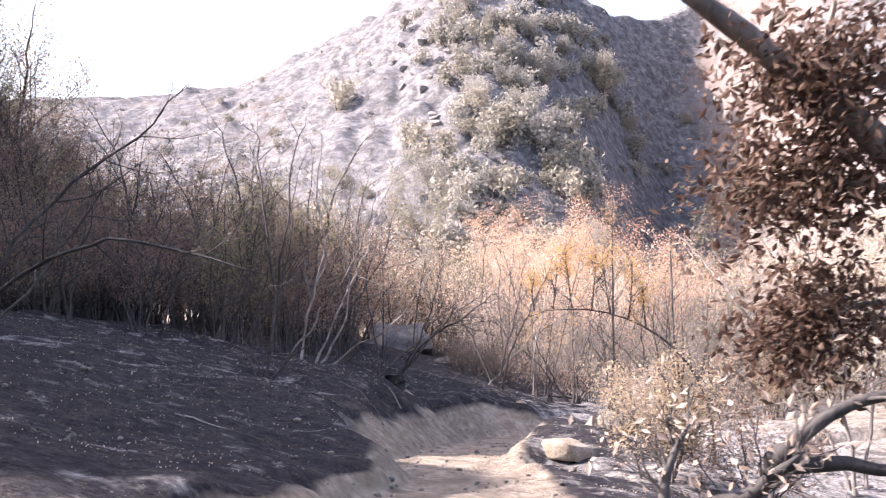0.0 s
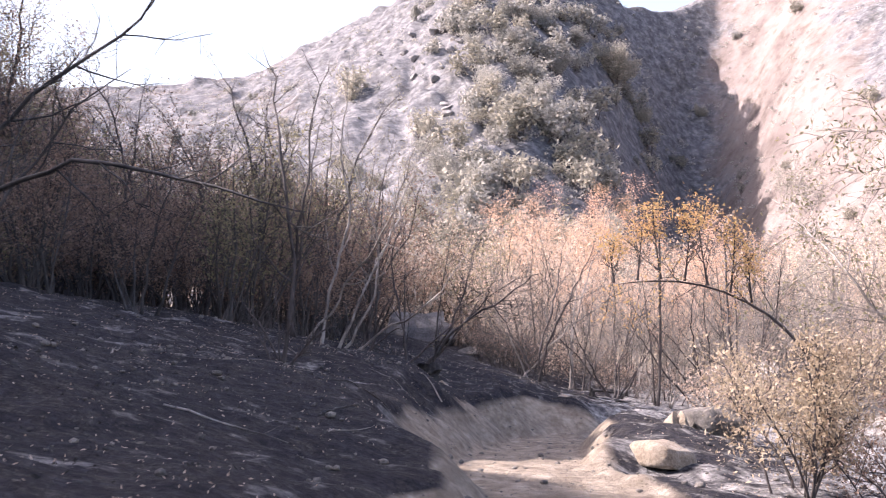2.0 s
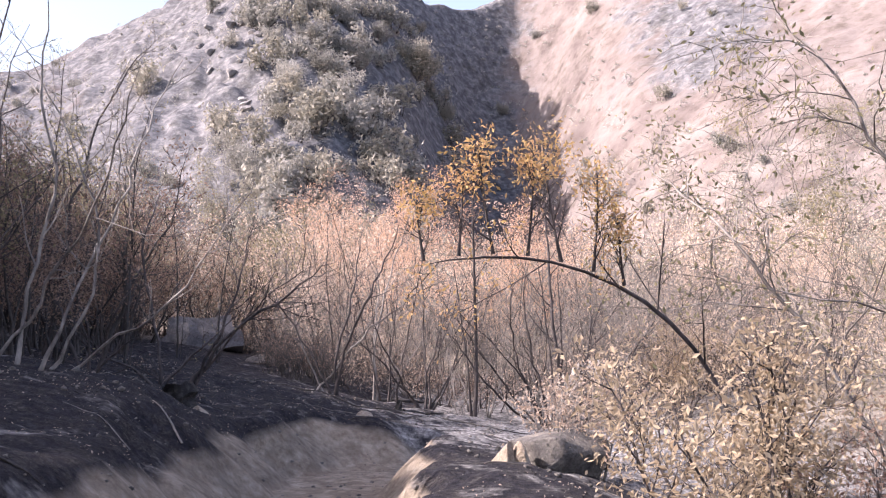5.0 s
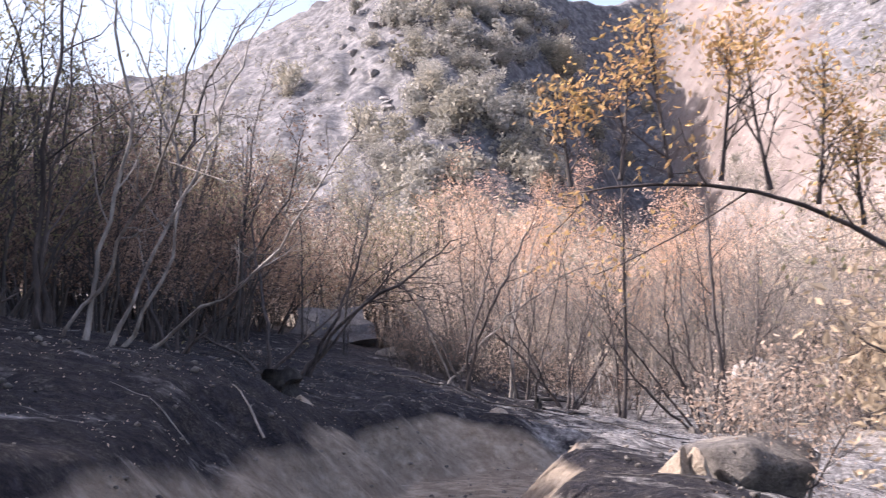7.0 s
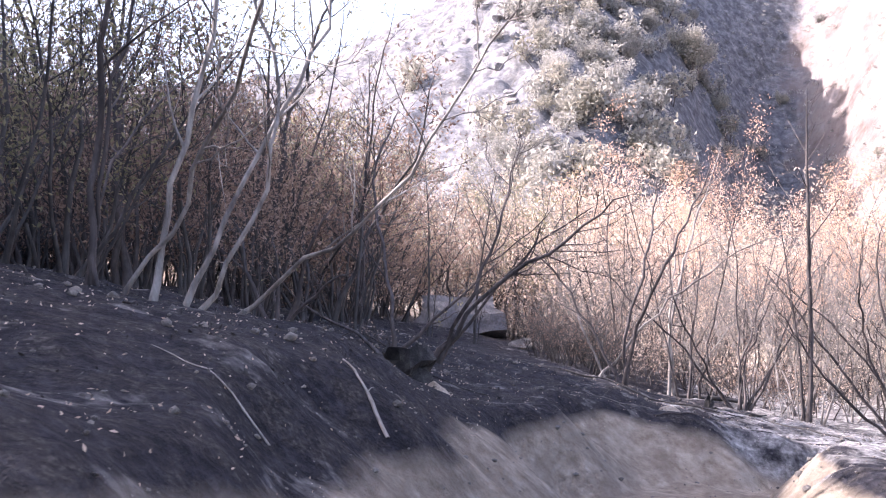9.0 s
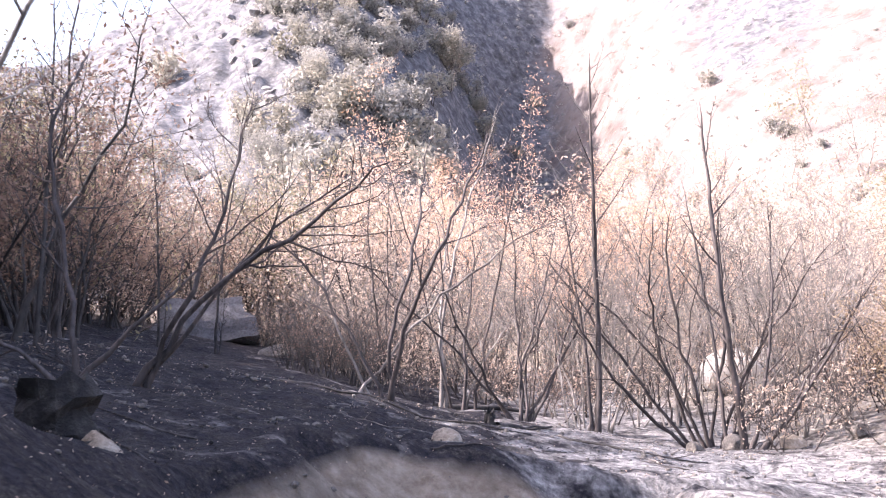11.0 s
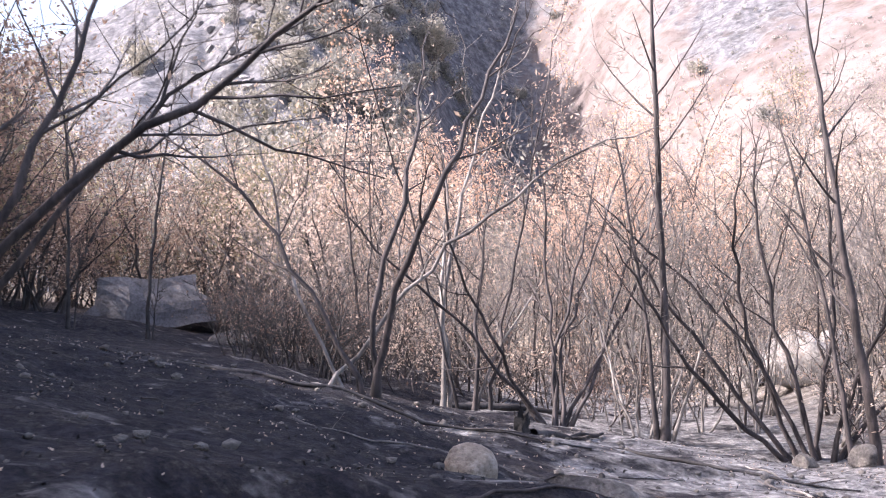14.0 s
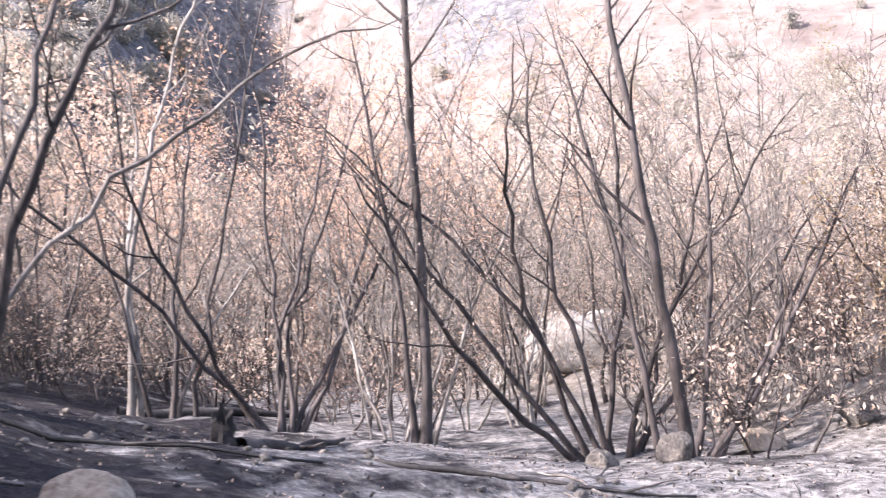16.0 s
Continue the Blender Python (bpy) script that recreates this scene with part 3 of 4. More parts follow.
# tall thin trees that rise out of the shaded brush
tall = [plant("burnt_tree", "tall thin burnt tree with bare upswept twigs", "tree", 650 + k, [(0, 0, (0.1 * k, 0.05, 1), 8.2, 0.06, (0.1, 0, 0)), (0.1, 0.1, (-0.15, 0.1, 1), 6.8, 0.045, (0.1, 0, 0.1)), (0.2, -0.1, (0.3, 0, 1), 5.6, 0.03, (0, 0, 0.2))],
              BARK_BROWN, LEAF_OLIVE, 500, 0.035, 14, 6, 0.24, group="tall burnt trees", crown_from=0.3, cloud=0.12) for k in range(3)]
spots = [(-5.2, 29.5), (-6.6, 31.5), (-4.6, 33.5), (-7.8, 34), (-5.8, 36.5), (-8.8, 30), (-9.8, 36), (-7, 39), (-10.5, 41), (-4.4, 41), (-6.0, 44), (-12, 38), (-8.6, 46), (-3.6, 38.5), (-11.5, 45), (-14, 42)]
plant_many(tall, spots, dice, (0.75, 1.05))

# scrub on the hills
scrub = [plant("hill_scrub", "rounded grey-green scrub bush on the hillside", "bush", 700 + k, clump(np.random.default_rng(720 + k), 3, 2.6, 0.06, 0.9, 0.5), BARK_BROWN, (LEAF_SAGE, LEAF_GREY, LEAF_SAGE)[k],
               480, 0.2, 7, 1, 0.5, group="scrub of the hillside", crown_from=0.1, cloud=0.3, sides=4) for k in range(3)]
for n in range(250):
    if n < 130:
        a, s = dice.normal(3.6, 3.4), dice.uniform(0.05, 0.95)
    else:
        a, s = dice.uniform(-30, 45), dice.uniform(0.02, 0.95) ** 1.3
    i, j = int(np.argmin(abs(HS[:, 0] - s))), int(np.argmin(abs(HAZ[0] - a)))
    m = pose(HX[i, j], HY[i, j], HZ[i, j] - 0.2, 0, 0, dice.uniform(0, 360)) @ Matrix.Scale(dice.uniform(0.8, 2.0) * (1.6 if n < 130 else 0.8), 4)
    copy_thing(scrub[int(dice.integers(3))], m)
for ob in scrub:
    away(ob)
slope = [plant("slope_tree", "dusty grey-tan tree on the lower hillside", "tree", 470 + k, clump(np.random.default_rng(475 + k), 3, 5.0, 0.05, 0.5, 0.4), BARK_PALE, (LEAF_OLIVE, LEAF_GREY, LEAF_GREY)[k],
               1000, 0.075, 9, 1, 0.36, group="trees of the lower hillside", crown_from=0.08, cloud=0.35, sides=4) for k in range(3)]
for n in range(150):
    if n < 80:
        a, s = dice.uniform(15, 48), 0.32 * dice.random() ** 1.4
    elif n < 125:
        a, s = dice.uniform(-28, 5), 0.3 * dice.random() ** 1.4
    else:
        a, s = dice.uniform(4, 16), 0.12 * dice.random()
    i, j = int(np.argmin(abs(HS[:, 0] - s))), int(np.argmin(abs(HAZ[0] - a)))
    copy_thing(slope[n % 3], pose(HX[i, j], HY[i, j], HZ[i, j] - 0.2, 0, 0, dice.uniform(0, 360)) @ Matrix.Scale(dice.uniform(1.2, 2.5), 4))
for ob in slope:
    away(ob)
for k, (a, e, size) in enumerate([(8.5, 10.9, 2.3), (9.9, 8.9, 1.1), (4.6, 9.8, 1.5), (2.5, 8.3, 1.3), (4.9, 8.3, 1.2), (1.6, 10.4, 1.3), (5.2, 11.4, 1.6), (7.0, 9.0, 1.0), (6.1, 6.8, 1.1), (13.0, 9.1, 0.8), (8.8, 13.4, 0.7), (2.8, 12.9, 1.3), (4.6, 13.8, 1.4), (2.2, 14.4, 1.2), (0.7, 12.9, 0.9), (-0.8, 5.9, 1.4), (3.6, 11.2, 1.3), (6.4, 12.8, 1.2)]):
    j = int(np.argmin(abs(HAZ[0] - a)))
    i = int(np.argmin(abs(np.degrees(np.arctan2(HZ[:130, j] - 1.4, np.hypot(HX[:130, j], HY[:130, j]))) - e)))
    ob = plant("hill_tree", "broad pale dusty bush standing on the gully's side", "bush", 740 + k, clump(np.random.default_rng(760 + k), 8, 4.6, 0.08, 0.75, 0.8), BARK_PALE, LEAF_GREY if k in (0, 1, 9) else LEAF_SAGE,
               9000 if k == 0 else 3600, 0.15, 9, 5, 0.4, group="bushes on the gully's side", crown_from=0.05, cloud=0.4, sides=4)
    ob.matrix_basis = pose(HX[i, j], HY[i, j], HZ[i, j] - 0.3) @ Matrix.Scale(size, 4)


def hill_brush(name, label, clumps, leaves, material, seed, az, steep):
    """Low bushes too many to count over the far slope, each a small heap of leaf tufts."""
    rng = np.random.default_rng(seed)
    a, s = rng.uniform(*az, clumps), rng.uniform(0.04, 1.0, clumps) ** steep
    i, j = np.abs(HS[:, 0][None] - s[:, None]).argmin(1), np.abs(HAZ[0][None] - a[:, None]).argmin(1)
    foot = np.stack([HX[i, j] + rng.normal(0, 0.7, clumps), HY[i, j] + rng.normal(0, 0.5, clumps), HZ[i, j]], 1)
    foot = foot[rough(foot[:, 0], foot[:, 1], 0.05, 3) > -0.1]
    wide = 0.4 + 1.3 * rng.random(len(foot)) ** 2
    heap = rng.normal(0, 0.5, (len(foot), leaves, 3))
    heap[:, :, 2] = np.abs(heap[:, :, 2]) * 0.9
    verts, faces = leaf_mesh(rng, (foot[:, None] + heap * wide[:, None, None]).reshape(-1, 3), 0.26)
    tagged(link_mesh(name, verts, faces, material, soft=False), label, "brush", kind="stuff")


hill_brush("hillside_brush", "low sage-grey brush dotted over the rocky spur", 2400, 22, LEAF_SAGE, 91, (-30, 16), 1.0)
hill_brush("hillside_brush", "sparse dry brush dotted over the sunlit slope", 1500, 20, LEAF_SAGE, 92, (12, 48), 1.2)


# ---- trees one by one ----
def stand(ob, x, y):
    ob.matrix_basis = pose(x, y, ground_at(x, y))
    return ob


# pale bark here puts the sun's white rims into the stems' colour
stand(plant("leaning_alder", "clump of leafless stems, coloured pale as if sunlit, leaning over the ash bank", "tree", 801,
            [(0, 0, (0.55, 0.1, 1), 5.6, 0.036, (-0.55, 0, 0.4)), (0.06, 0.1, (0.72, 0.0, 1), 5.2, 0.032, (-0.6, 0, 0.5)), (-0.35, 0.2, (0.25, 0.1, 1), 5.8, 0.045, (0.1, 0, 0.1)), (0.3, 0.6, (0.75, 0.1, 1), 4.4, 0.026, (-0.5, 0, 0.3)), (-0.7, 0.3, (0.4, 0.1, 1), 5.4, 0.034, (-0.3, 0, 0.2))],
            BARK_PALE, None, 0, 0.05, 8, 4, 0.3, fine=True), -3.1, 25.2)
stand(plant("leaning_alder", "pair of dark upright burnt stems on the ash bank", "tree", 802,
            [(0, 0, (0.02, 0.1, 1), 6.0, 0.05, (0.1, 0, 0)), (-0.12, 0.1, (0.16, 0.1, 1), 5.2, 0.03, (0.3, 0, 0)), (0.1, -0.1, (-0.35, 0.0, 1), 3.4, 0.02, (1.0, 0, -1.7))],
            BARK_BROWN, None, 0, 0.05, 7, 3, 0.3, fine=True), -4.05, 25.6)
stand(plant("leaning_alder", "thin leaning burnt stem with two charred shoots", "tree", 803,
            [(0, 0, (0.22, 0.1, 1), 5.6, 0.05, (0.02, 0, 0.1)), (0.12, 0, (0.6, 0.1, 1), 1.1, 0.03, (0, 0, 0)), (-0.12, 0, (-0.5, 0.1, 1), 0.9, 0.03, (0, 0, 0)), (-0.05, 0.1, (-0.3, 0.1, 1), 1.5, 0.022, (-0.1, 0, 0)), (0.0, -0.1, (-0.12, 0, 1), 1.3, 0.022, (0, 0, 0)), (0.1, 0.05, (0.35, 0, 0.6), 0.7, 0.03, (0.2, 0, 0.4))],
            BARK_BROWN, None, 0, 0.05, 8, 3, 0.26, fine=True), -3.5, 20.9)
stand(plant("forked_snag", "low charred snag of splayed broken stems", "snag", 804,
            [(0, 0, (-0.9, 0.1, 1), 1.5, 0.045, (0, 0, 0.3)), (0, 0, (0.5, 0.1, 1), 1.7, 0.05, (0.3, 0, 0.2)), (0, 0, (0.1, 0.3, 1), 1.1, 0.04, (0, 0, 0)), (0, 0, (0.9, 0, 0.8), 1.2, 0.03, (0, 0, 0))],
            BARK_BROWN, None, 0, 0.05, 3, 2, 0.4, fine=True), -2.75, 27.4)
stand(plant("forked_snag", "small splayed burnt stems beside the bank", "snag", 805,
            [(0, 0, (-0.8, 0.1, 1), 2.6, 0.04, (-0.1, 0, 0.2)), (0, 0, (0.75, 0.1, 1), 2.2, 0.045, (0.3, 0, 0.1)), (0, 0.2, (0.05, 0.1, 1), 5.2, 0.05, (0.02, 0, 0))],
            BARK_BROWN, LEAF_OLIVE, 60, 0.04, 6, 3, 0.3, fine=True), -2.05, 31.8)
stand(plant("arching_tree", "burnt tree with a crooked dark trunk arching over the bank", "tree", 806,
            [(0, 0, (0.42, 0.1, 1), 4.5, 0.06, (0.7, 0, -0.45)), (0.1, 0.05, (0.55, 0.1, 1), 4.3, 0.05, (0.15, 0, 0.0)), (0.02, 0.1, (0.4, 0.2, 1), 4.0, 0.04, (0.1, 0, 0.1)), (-0.05, 0, (-0.7, -0.3, 0.5), 1.2, 0.03, (-0.2, 0, -0.2))],
            BARK_BROWN, LEAF_TAN, 160, 0.03, 11, 6, 0.4, branch_from=0.4, fine=True), -1.6, 33.3)
stand(plant("forked_sapling", "dark sapling that forks into a wide Y", "tree", 807,
            [(0, 0, (0.06, 0, 1), 5.0, 0.055, (0.5, 0, 0.1)), (0.02, 0.02, (0.06, 0, 1), 5.0, 0.05, (-0.55, 0, 0.1)), (-0.1, 0.1, (-0.2, 0.1, 1), 4.2, 0.04, (-0.4, 0, 0.1))],
            BARK_BROWN, LEAF_TAN, 40, 0.03, 7, 4, 0.3, branch_from=0.4, fine=True), 1.9, 37.4)
stand(plant("straight_tree", "tall straight burnt tree with a grey-brown trunk", "tree", 808,
            [(0, 0, (0.14, 0, 1), 7.4, 0.08, (-0.02, 0, 0)), (-0.07, 0.05, (-0.02, 0, 1), 4.6, 0.045, (-0.1, 0, 0.1))],
            BARK_BROWN, None, 0, 0.05, 12, 3, 0.3, wander=0.012, branch_from=0.4, fine=True), 6.0, 39.6)
stand(plant("pale_tree", "slim pale-barked young tree standing in the thicket", "tree", 809,
            [(0, 0, (0.02, 0, 1), 6.4, 0.05, (0.05, 0, 0)), (0.12, 0.1, (0.1, 0, 1), 5.4, 0.04, (0.1, 0, 0)), (0.5, 0.0, (0.05, 0, 1), 3.0, 0.025, (0.1, 0, 0))],
            BARK_PALE, LEAF_TAN, 60, 0.035, 9, 4, 0.28, fine=True), 3.3, 41.6)
for x, y, seed in ((-2.7, 45.3, 828), (-1.5, 46.6, 829), (-3.1, 35.0, 830)):
    stand(plant("charred_sapling", "straight charred sapling standing alone on the shaded ash", "sapling", seed, [(0, 0, (0.03, 0, 1), 5.2, 0.05, (0, 0, 0)), (0.08, 0, (0.12, 0, 1), 1.6, 0.02, (0, 0, 0))],
                BARK_DARK, None, 0, 0.05, 8, 4, 0.22, group="charred saplings on the ash", wander=0.02, fine=True), x, y)
stand(plant("crossing_sapling", "slanting burnt sapling crossing the thicket", "sapling", 810,
            [(0, 0, (0.75, 0.1, 1), 5.4, 0.035, (0.1, 0, 0.1)), (0.3, 0.2, (-0.5, 0.1, 1), 4.2, 0.03, (0.1, 0, 0.2))], BARK_PALE, None, 0, 0.05, 5, 3, 0.25, fine=True), 1.4, 38.6)
stand(plant("willow_clump", "fan of many thin burnt stems leaning towards the trail", "tree", 811,
            [(-0.3 + 0.09 * k, 0.1 * (k % 3), (-1.15 + 0.24 * k, 0.05 * (k % 2), 1), 5.2 - 0.16 * abs(k - 3), 0.05 - 0.003 * (k % 4), (-0.12 + 0.02 * k, 0, 0.05)) for k in range(9)],
            BARK_BROWN, None, 0, 0.05, 7, 3, 0.26, wander=0.045, fine=True), 8.3, 39.8)
stand(plant("willow_clump", "burnt clump with a dark trunk and curved side stems among boulders", "tree", 812,
            [(0, 0, (-0.03, 0, 1), 6.8, 0.09, (0.03, 0, 0)), (-0.25, 0.1, (-0.12, 0.1, 1), 5.6, 0.045, (0.05, 0, 0)), (0.3, 0.1, (0.9, 0.1, 0.7), 3.8, 0.06, (0.2, 0, 0.9)), (0.2, 0.2, (0.55, 0.1, 1), 5.0, 0.05, (-0.25, 0, 0.4)), (0.35, 0, (0.7, 0.2, 1), 4.4, 0.04, (0.2, 0, 0.2))],
            BARK_BROWN, None, 0, 0.05, 8, 3, 0.28, wander=0.025, fine=True), 8.4, 38.45)
stand(plant("willow_clump", "dense fan of thin burnt stems from one foot", "tree", 813,
            [(0.05 * k, 0.08 * (k % 2), (-0.7 + 0.22 * k, 0.1, 1), 4.6, 0.035, (-0.1 + 0.04 * k, 0, 0.1)) for k in range(7)], BARK_BROWN, LEAF_TAN, 50, 0.03, 7, 4, 0.26, fine=True), 4.6, 40.4)

stand(plant("arching_tree", "burnt tree whose thin stems arch over the slope", "tree", 814,
            [(0, 0, (0.6, 0, 1), 5.2, 0.04, (1.0, 0, -1.35)), (-0.2, 0.3, (0.35, 0.2, 1), 4.8, 0.05, (0.5, 0, 0)), (0.1, 0.2, (0.75, 0.1, 0.8), 3.4, 0.03, (0.2, 0, 0.1))],
            BARK_DARK, None, 0, 0.05, 10, 5, 0.3, fine=True), -6.4, 14.0)

# by the trail
stand(plant("dry_bush", "dry bush of small tan leaves beside the trail", "bush", 820, clump(np.random.default_rng(33), 10, 2.15, 0.02, 0.6, 0.35), BARK_BROWN, LEAF_STRAW, 6500, 0.03, 11, 6, 0.36, crown_from=0.22, cloud=0.12, twig_radius=0.003, fine=True), 3.25, 16.1)
stand(plant("dry_bush", "low brown bush with curled dead leaves", "bush", 821, clump(np.random.default_rng(34), 9, 1.5, 0.02, 1.1, 0.4), BARK_BROWN, LEAF_BROWN, 2600, 0.03, 9, 5, 0.45, crown_from=0.15, cloud=0.1, twig_radius=0.003, fine=True), 4.6, 16.2)
stand(plant("dry_bush", "spindly tan bush on the sunny bank", "bush", 822, clump(np.random.default_rng(35), 9, 2.0, 0.02, 0.9, 0.5), BARK_PALE, LEAF_TAN, 2200, 0.03, 10, 5, 0.42, crown_from=0.2, cloud=0.1, twig_radius=0.003, fine=True), 4.0, 22.8)
stand(plant("dry_bush", "tall dry bush full of pale straw leaves below the thicket", "bush", 827, clump(np.random.default_rng(36), 9, 2.8, 0.025, 0.7, 0.5), BARK_BROWN, LEAF_STRAW, 5200, 0.034, 10, 5, 0.4, crown_from=0.15, cloud=0.13, twig_radius=0.003, fine=True), 11.4, 37.2)
stand(plant("drooping_tree", "pale twiggy tree with drooping branches and few green leaves", "tree", 823,
            [(0, 0, (-0.1, 0.0, 1), 6.8, 0.05, (-0.7, 0, -0.3)), (0.3, 0.3, (0.1, 0.3, 1), 6.4, 0.05, (0.2, 0, -0.3)), (0, 0.3, (-0.2, 0.2, 1), 6.8, 0.04, (-0.9, 0, -0.5))],
            BARK_PALE, LEAF_OLIVE, 3600, 0.04, 20, 14, 0.4, -0.9, crown_from=0.3, cloud=0.1, twig_radius=0.005, twig_length=0.5, fine=True), 7.6, 20.2)
ARC = ((0.2, 0, 1), 5.15, (-1.6, 0, -1.6))
arc = limb(np.random.default_rng(1), (0, 0, -0.12), ARC[0], ARC[1], ARC[2], 15, 0.0)
shoots = [(arc[k][0], arc[k][1], (0.16 * (-1) ** k, 0.08 * (k % 3), 1), high, 0.014, (-0.1 * (-1) ** k, 0, 0), arc[k][2] - 0.04) for k, high in ((9, 0.7), (10, 1.0), (11, 1.2), (12, 1.0), (13, 1.1), (14, 0.8), (15, 0.6))]
stand(plant("autumn_sapling", "bent sapling arching over, its upright shoots in yellow and rust leaf", "tree", 834,
            [(0, 0, ARC[0], ARC[1], 0.036, ARC[2])] + shoots,
            BARK_BROWN, LEAF_YELLOW, 2800, 0.027, 9, 5, 0.36, crown_from=0.55, cloud=0.1, branch_from=0.1, wander=0.006, fine=True), 4.75, 19.4)
stand(plant("overhanging_tree", "old tree with a thick pale limb and dry brown leaves", "tree", 825,
            [(0, 0, (0.02, 0, 1), 5.6, 0.12, (0.15, 0.2, 0)), (-0.05, 0, (-1.0, 0.0, 0.8), 2.9, 0.14, (0, 0, 0.05), 2.5), (0, 0.1, (-0.8, 0.1, 0.6), 1.5, 0.04, (0, 0, -0.8), 2.6), (0, 0.2, (-0.9, 0.2, 0.2), 1.3, 0.03, (0, 0, -0.5), 2.3), (0, -0.1, (-0.8, -0.1, 0.9), 1.6, 0.03, (0, 0.1, -0.8), 2.8)],
            BARK_PALE, LEAF_BROWN_SHADED, 9500, 0.034, 12, 7, 0.22, -0.5, crown_from=0.1, cloud=0.15, branch_from=0.45, bare=(1,), trunk_name="trunk", wander=0.018, twig_length=0.4, fine=True), 2.95, 5.4)
stand(plant("burnt_shrub", "blackened crooked shrub with a few curled leaves", "shrub", 826,
            [(0, 0, (0.1, 0, 1), 1.0, 0.085, (0.2, 0, 0)), (0.1, 0, (0.9, 0, 0.62), 0.62, 0.075, (0, 0, 0), 0.8), (0.5, 0, (0.3, 0, 1), 1.1, 0.05, (1.5, 0, -1.3), 1.08), (0.45, 0, (1, 0, 0.05), 1.2, 0.05, (0, 0, 0.15), 1.08), (0, 0, (-0.2, 0.1, 1), 0.8, 0.045, (0.8, 0, -0.3), 0.55)],
            BARK_DARK, LEAF_TAN, 420, 0.03, 7, 5, 0.36, crown_from=0.2, cloud=0.12, wander=0.04, branch_from=0.45, fine=True), 1.02, 5.0)


# ---- boulders, stumps and fallen wood ----
def boulder(name, label, category, x, y, size, material, seed, sink=0.25, turn=0.0, cuts=12, group="", top=None):
    rng = np.random.default_rng(seed)
    bm = bmesh.new()
    bmesh.ops.create_icosphere(bm, subdivisions=4, radius=0.5)
    for _ in range(cuts):
        n = Vector(rng.normal(0, 1, 3))
        n.normalize()
        cut = rng.uniform(0.2, 0.4)
        for v in bm.verts:
            over = v.co.dot(n) - cut
            if over > 0:
                v.co -= n * over * 0.93
    for v in bm.verts:
        v.co *= 1 + 0.10 * noise.noise(v.co * 3 + Vector((seed, 0, 0))) + 0.035 * noise.noise(v.co * 11)
        v.co = Vector((v.co.x * size[0], v.co.y * size[1], v.co.z * size[2]))
    peak = max(v.co.z for v in bm.verts)
    me = bpy.data.meshes.new(name)
    bm.to_mesh(me)
    bm.free()
    me.materials.append(material)
    me.polygons.foreach_set("use_smooth", [True] * len(me.polygons))
    ob = new(name, me)
    ob.matrix_basis = pose(x, y, ground_at(x, y) + size[2] * (0.5 - sink) if top is None else top - peak, 0, 0, turn)
    return tagged(ob, label, category, group)


boulder("boulder", "pale orange sandstone boulder at the trail's edge", "boulder", 2.02, 17.9, (1.0, 0.85, 0.62), SANDSTONE, 3, 0.36, 12, top=-0.72)
boulder("boulder", "grey split boulder on the sooty mound", "boulder", 3.66, 22.5, (1.55, 1.3, 1.05), SOOTY_ROCK, 28, 0.36, 20, top=-0.74)
for x, y, turn in ((2.98, 22.2, 14), (3.16, 22.2, 4)):
    boulder("sandstone_slab", "pale upright sandstone slab against the split boulder", "rock", x, y, (0.3, 0.9, 0.75), SANDSTONE, 9 + turn, 0.36, turn, top=-0.8, group="slabs against the split boulder")
boulder("boulder", "rounded tan boulder sitting on the ash", "boulder", 2.33, 34.0, (0.44, 0.42, 0.44), SANDSTONE, 24, 0.48, 40, 2)
boulder("boulder", "low flat sooty boulder half buried in ash", "boulder", 3.05, 33.2, (1.2, 0.8, 0.45), SOOTY_ROCK, 15, 0.4, -20)
boulder("boulder", "small grey boulder at the thicket's foot", "boulder", 7.6, 38.85, (0.42, 0.4, 0.38), SOOTY_ROCK, 16, 0.25, 10, group="boulders at the thicket's foot")
boulder("boulder", "grey boulder under the dark trunk", "boulder", 8.1, 38.15, (0.46, 0.44, 0.4), SOOTY_ROCK, 17, 0.25, 60, group="boulders at the thicket's foot")
boulder("boulder", "tan boulder under the clump of stems", "boulder", 9.4, 38.5, (0.65, 0.5, 0.42), SANDSTONE, 18, 0.25, 15, group="boulders at the thicket's foot")
boulder("boulder", "small boulder at the thicket's foot", "boulder", 10.6, 38.4, (0.6, 0.5, 0.45), SOOTY_ROCK, 19, 0.25, 80, group="boulders at the thicket's foot")
for n, (x, y, w) in enumerate([(12.2, 47.5, 2.2), (13.6, 48.8, 1.6), (11.4, 49.2, 1.5), (15.0, 47.0, 2.0), (16.6, 48.6, 1.4), (13.2, 45.6, 0.9), (17.8, 46.0, 1.3)]):
    boulder("creek_boulder", "sun-bleached pale boulder in the dry creek bed", "boulder", x, y, (w, w * 0.8, w * 0.75), BLEACHED, 50 + n, 0.25, 37 * n, group="boulders of the creek bed")
boulder("boulder", "mossy tan stone beside the trail", "boulder", -1.0, 7.6, (0.34, 0.3, 0.24), SANDSTONE, 21, 0.3, 80)
boulder("boulder", "long low grey boulder in the shade of the thicket", "boulder", 0.0, 50.6, (1.2, 0.7, 0.6), SOOTY_ROCK, 22, 0.3, 10)


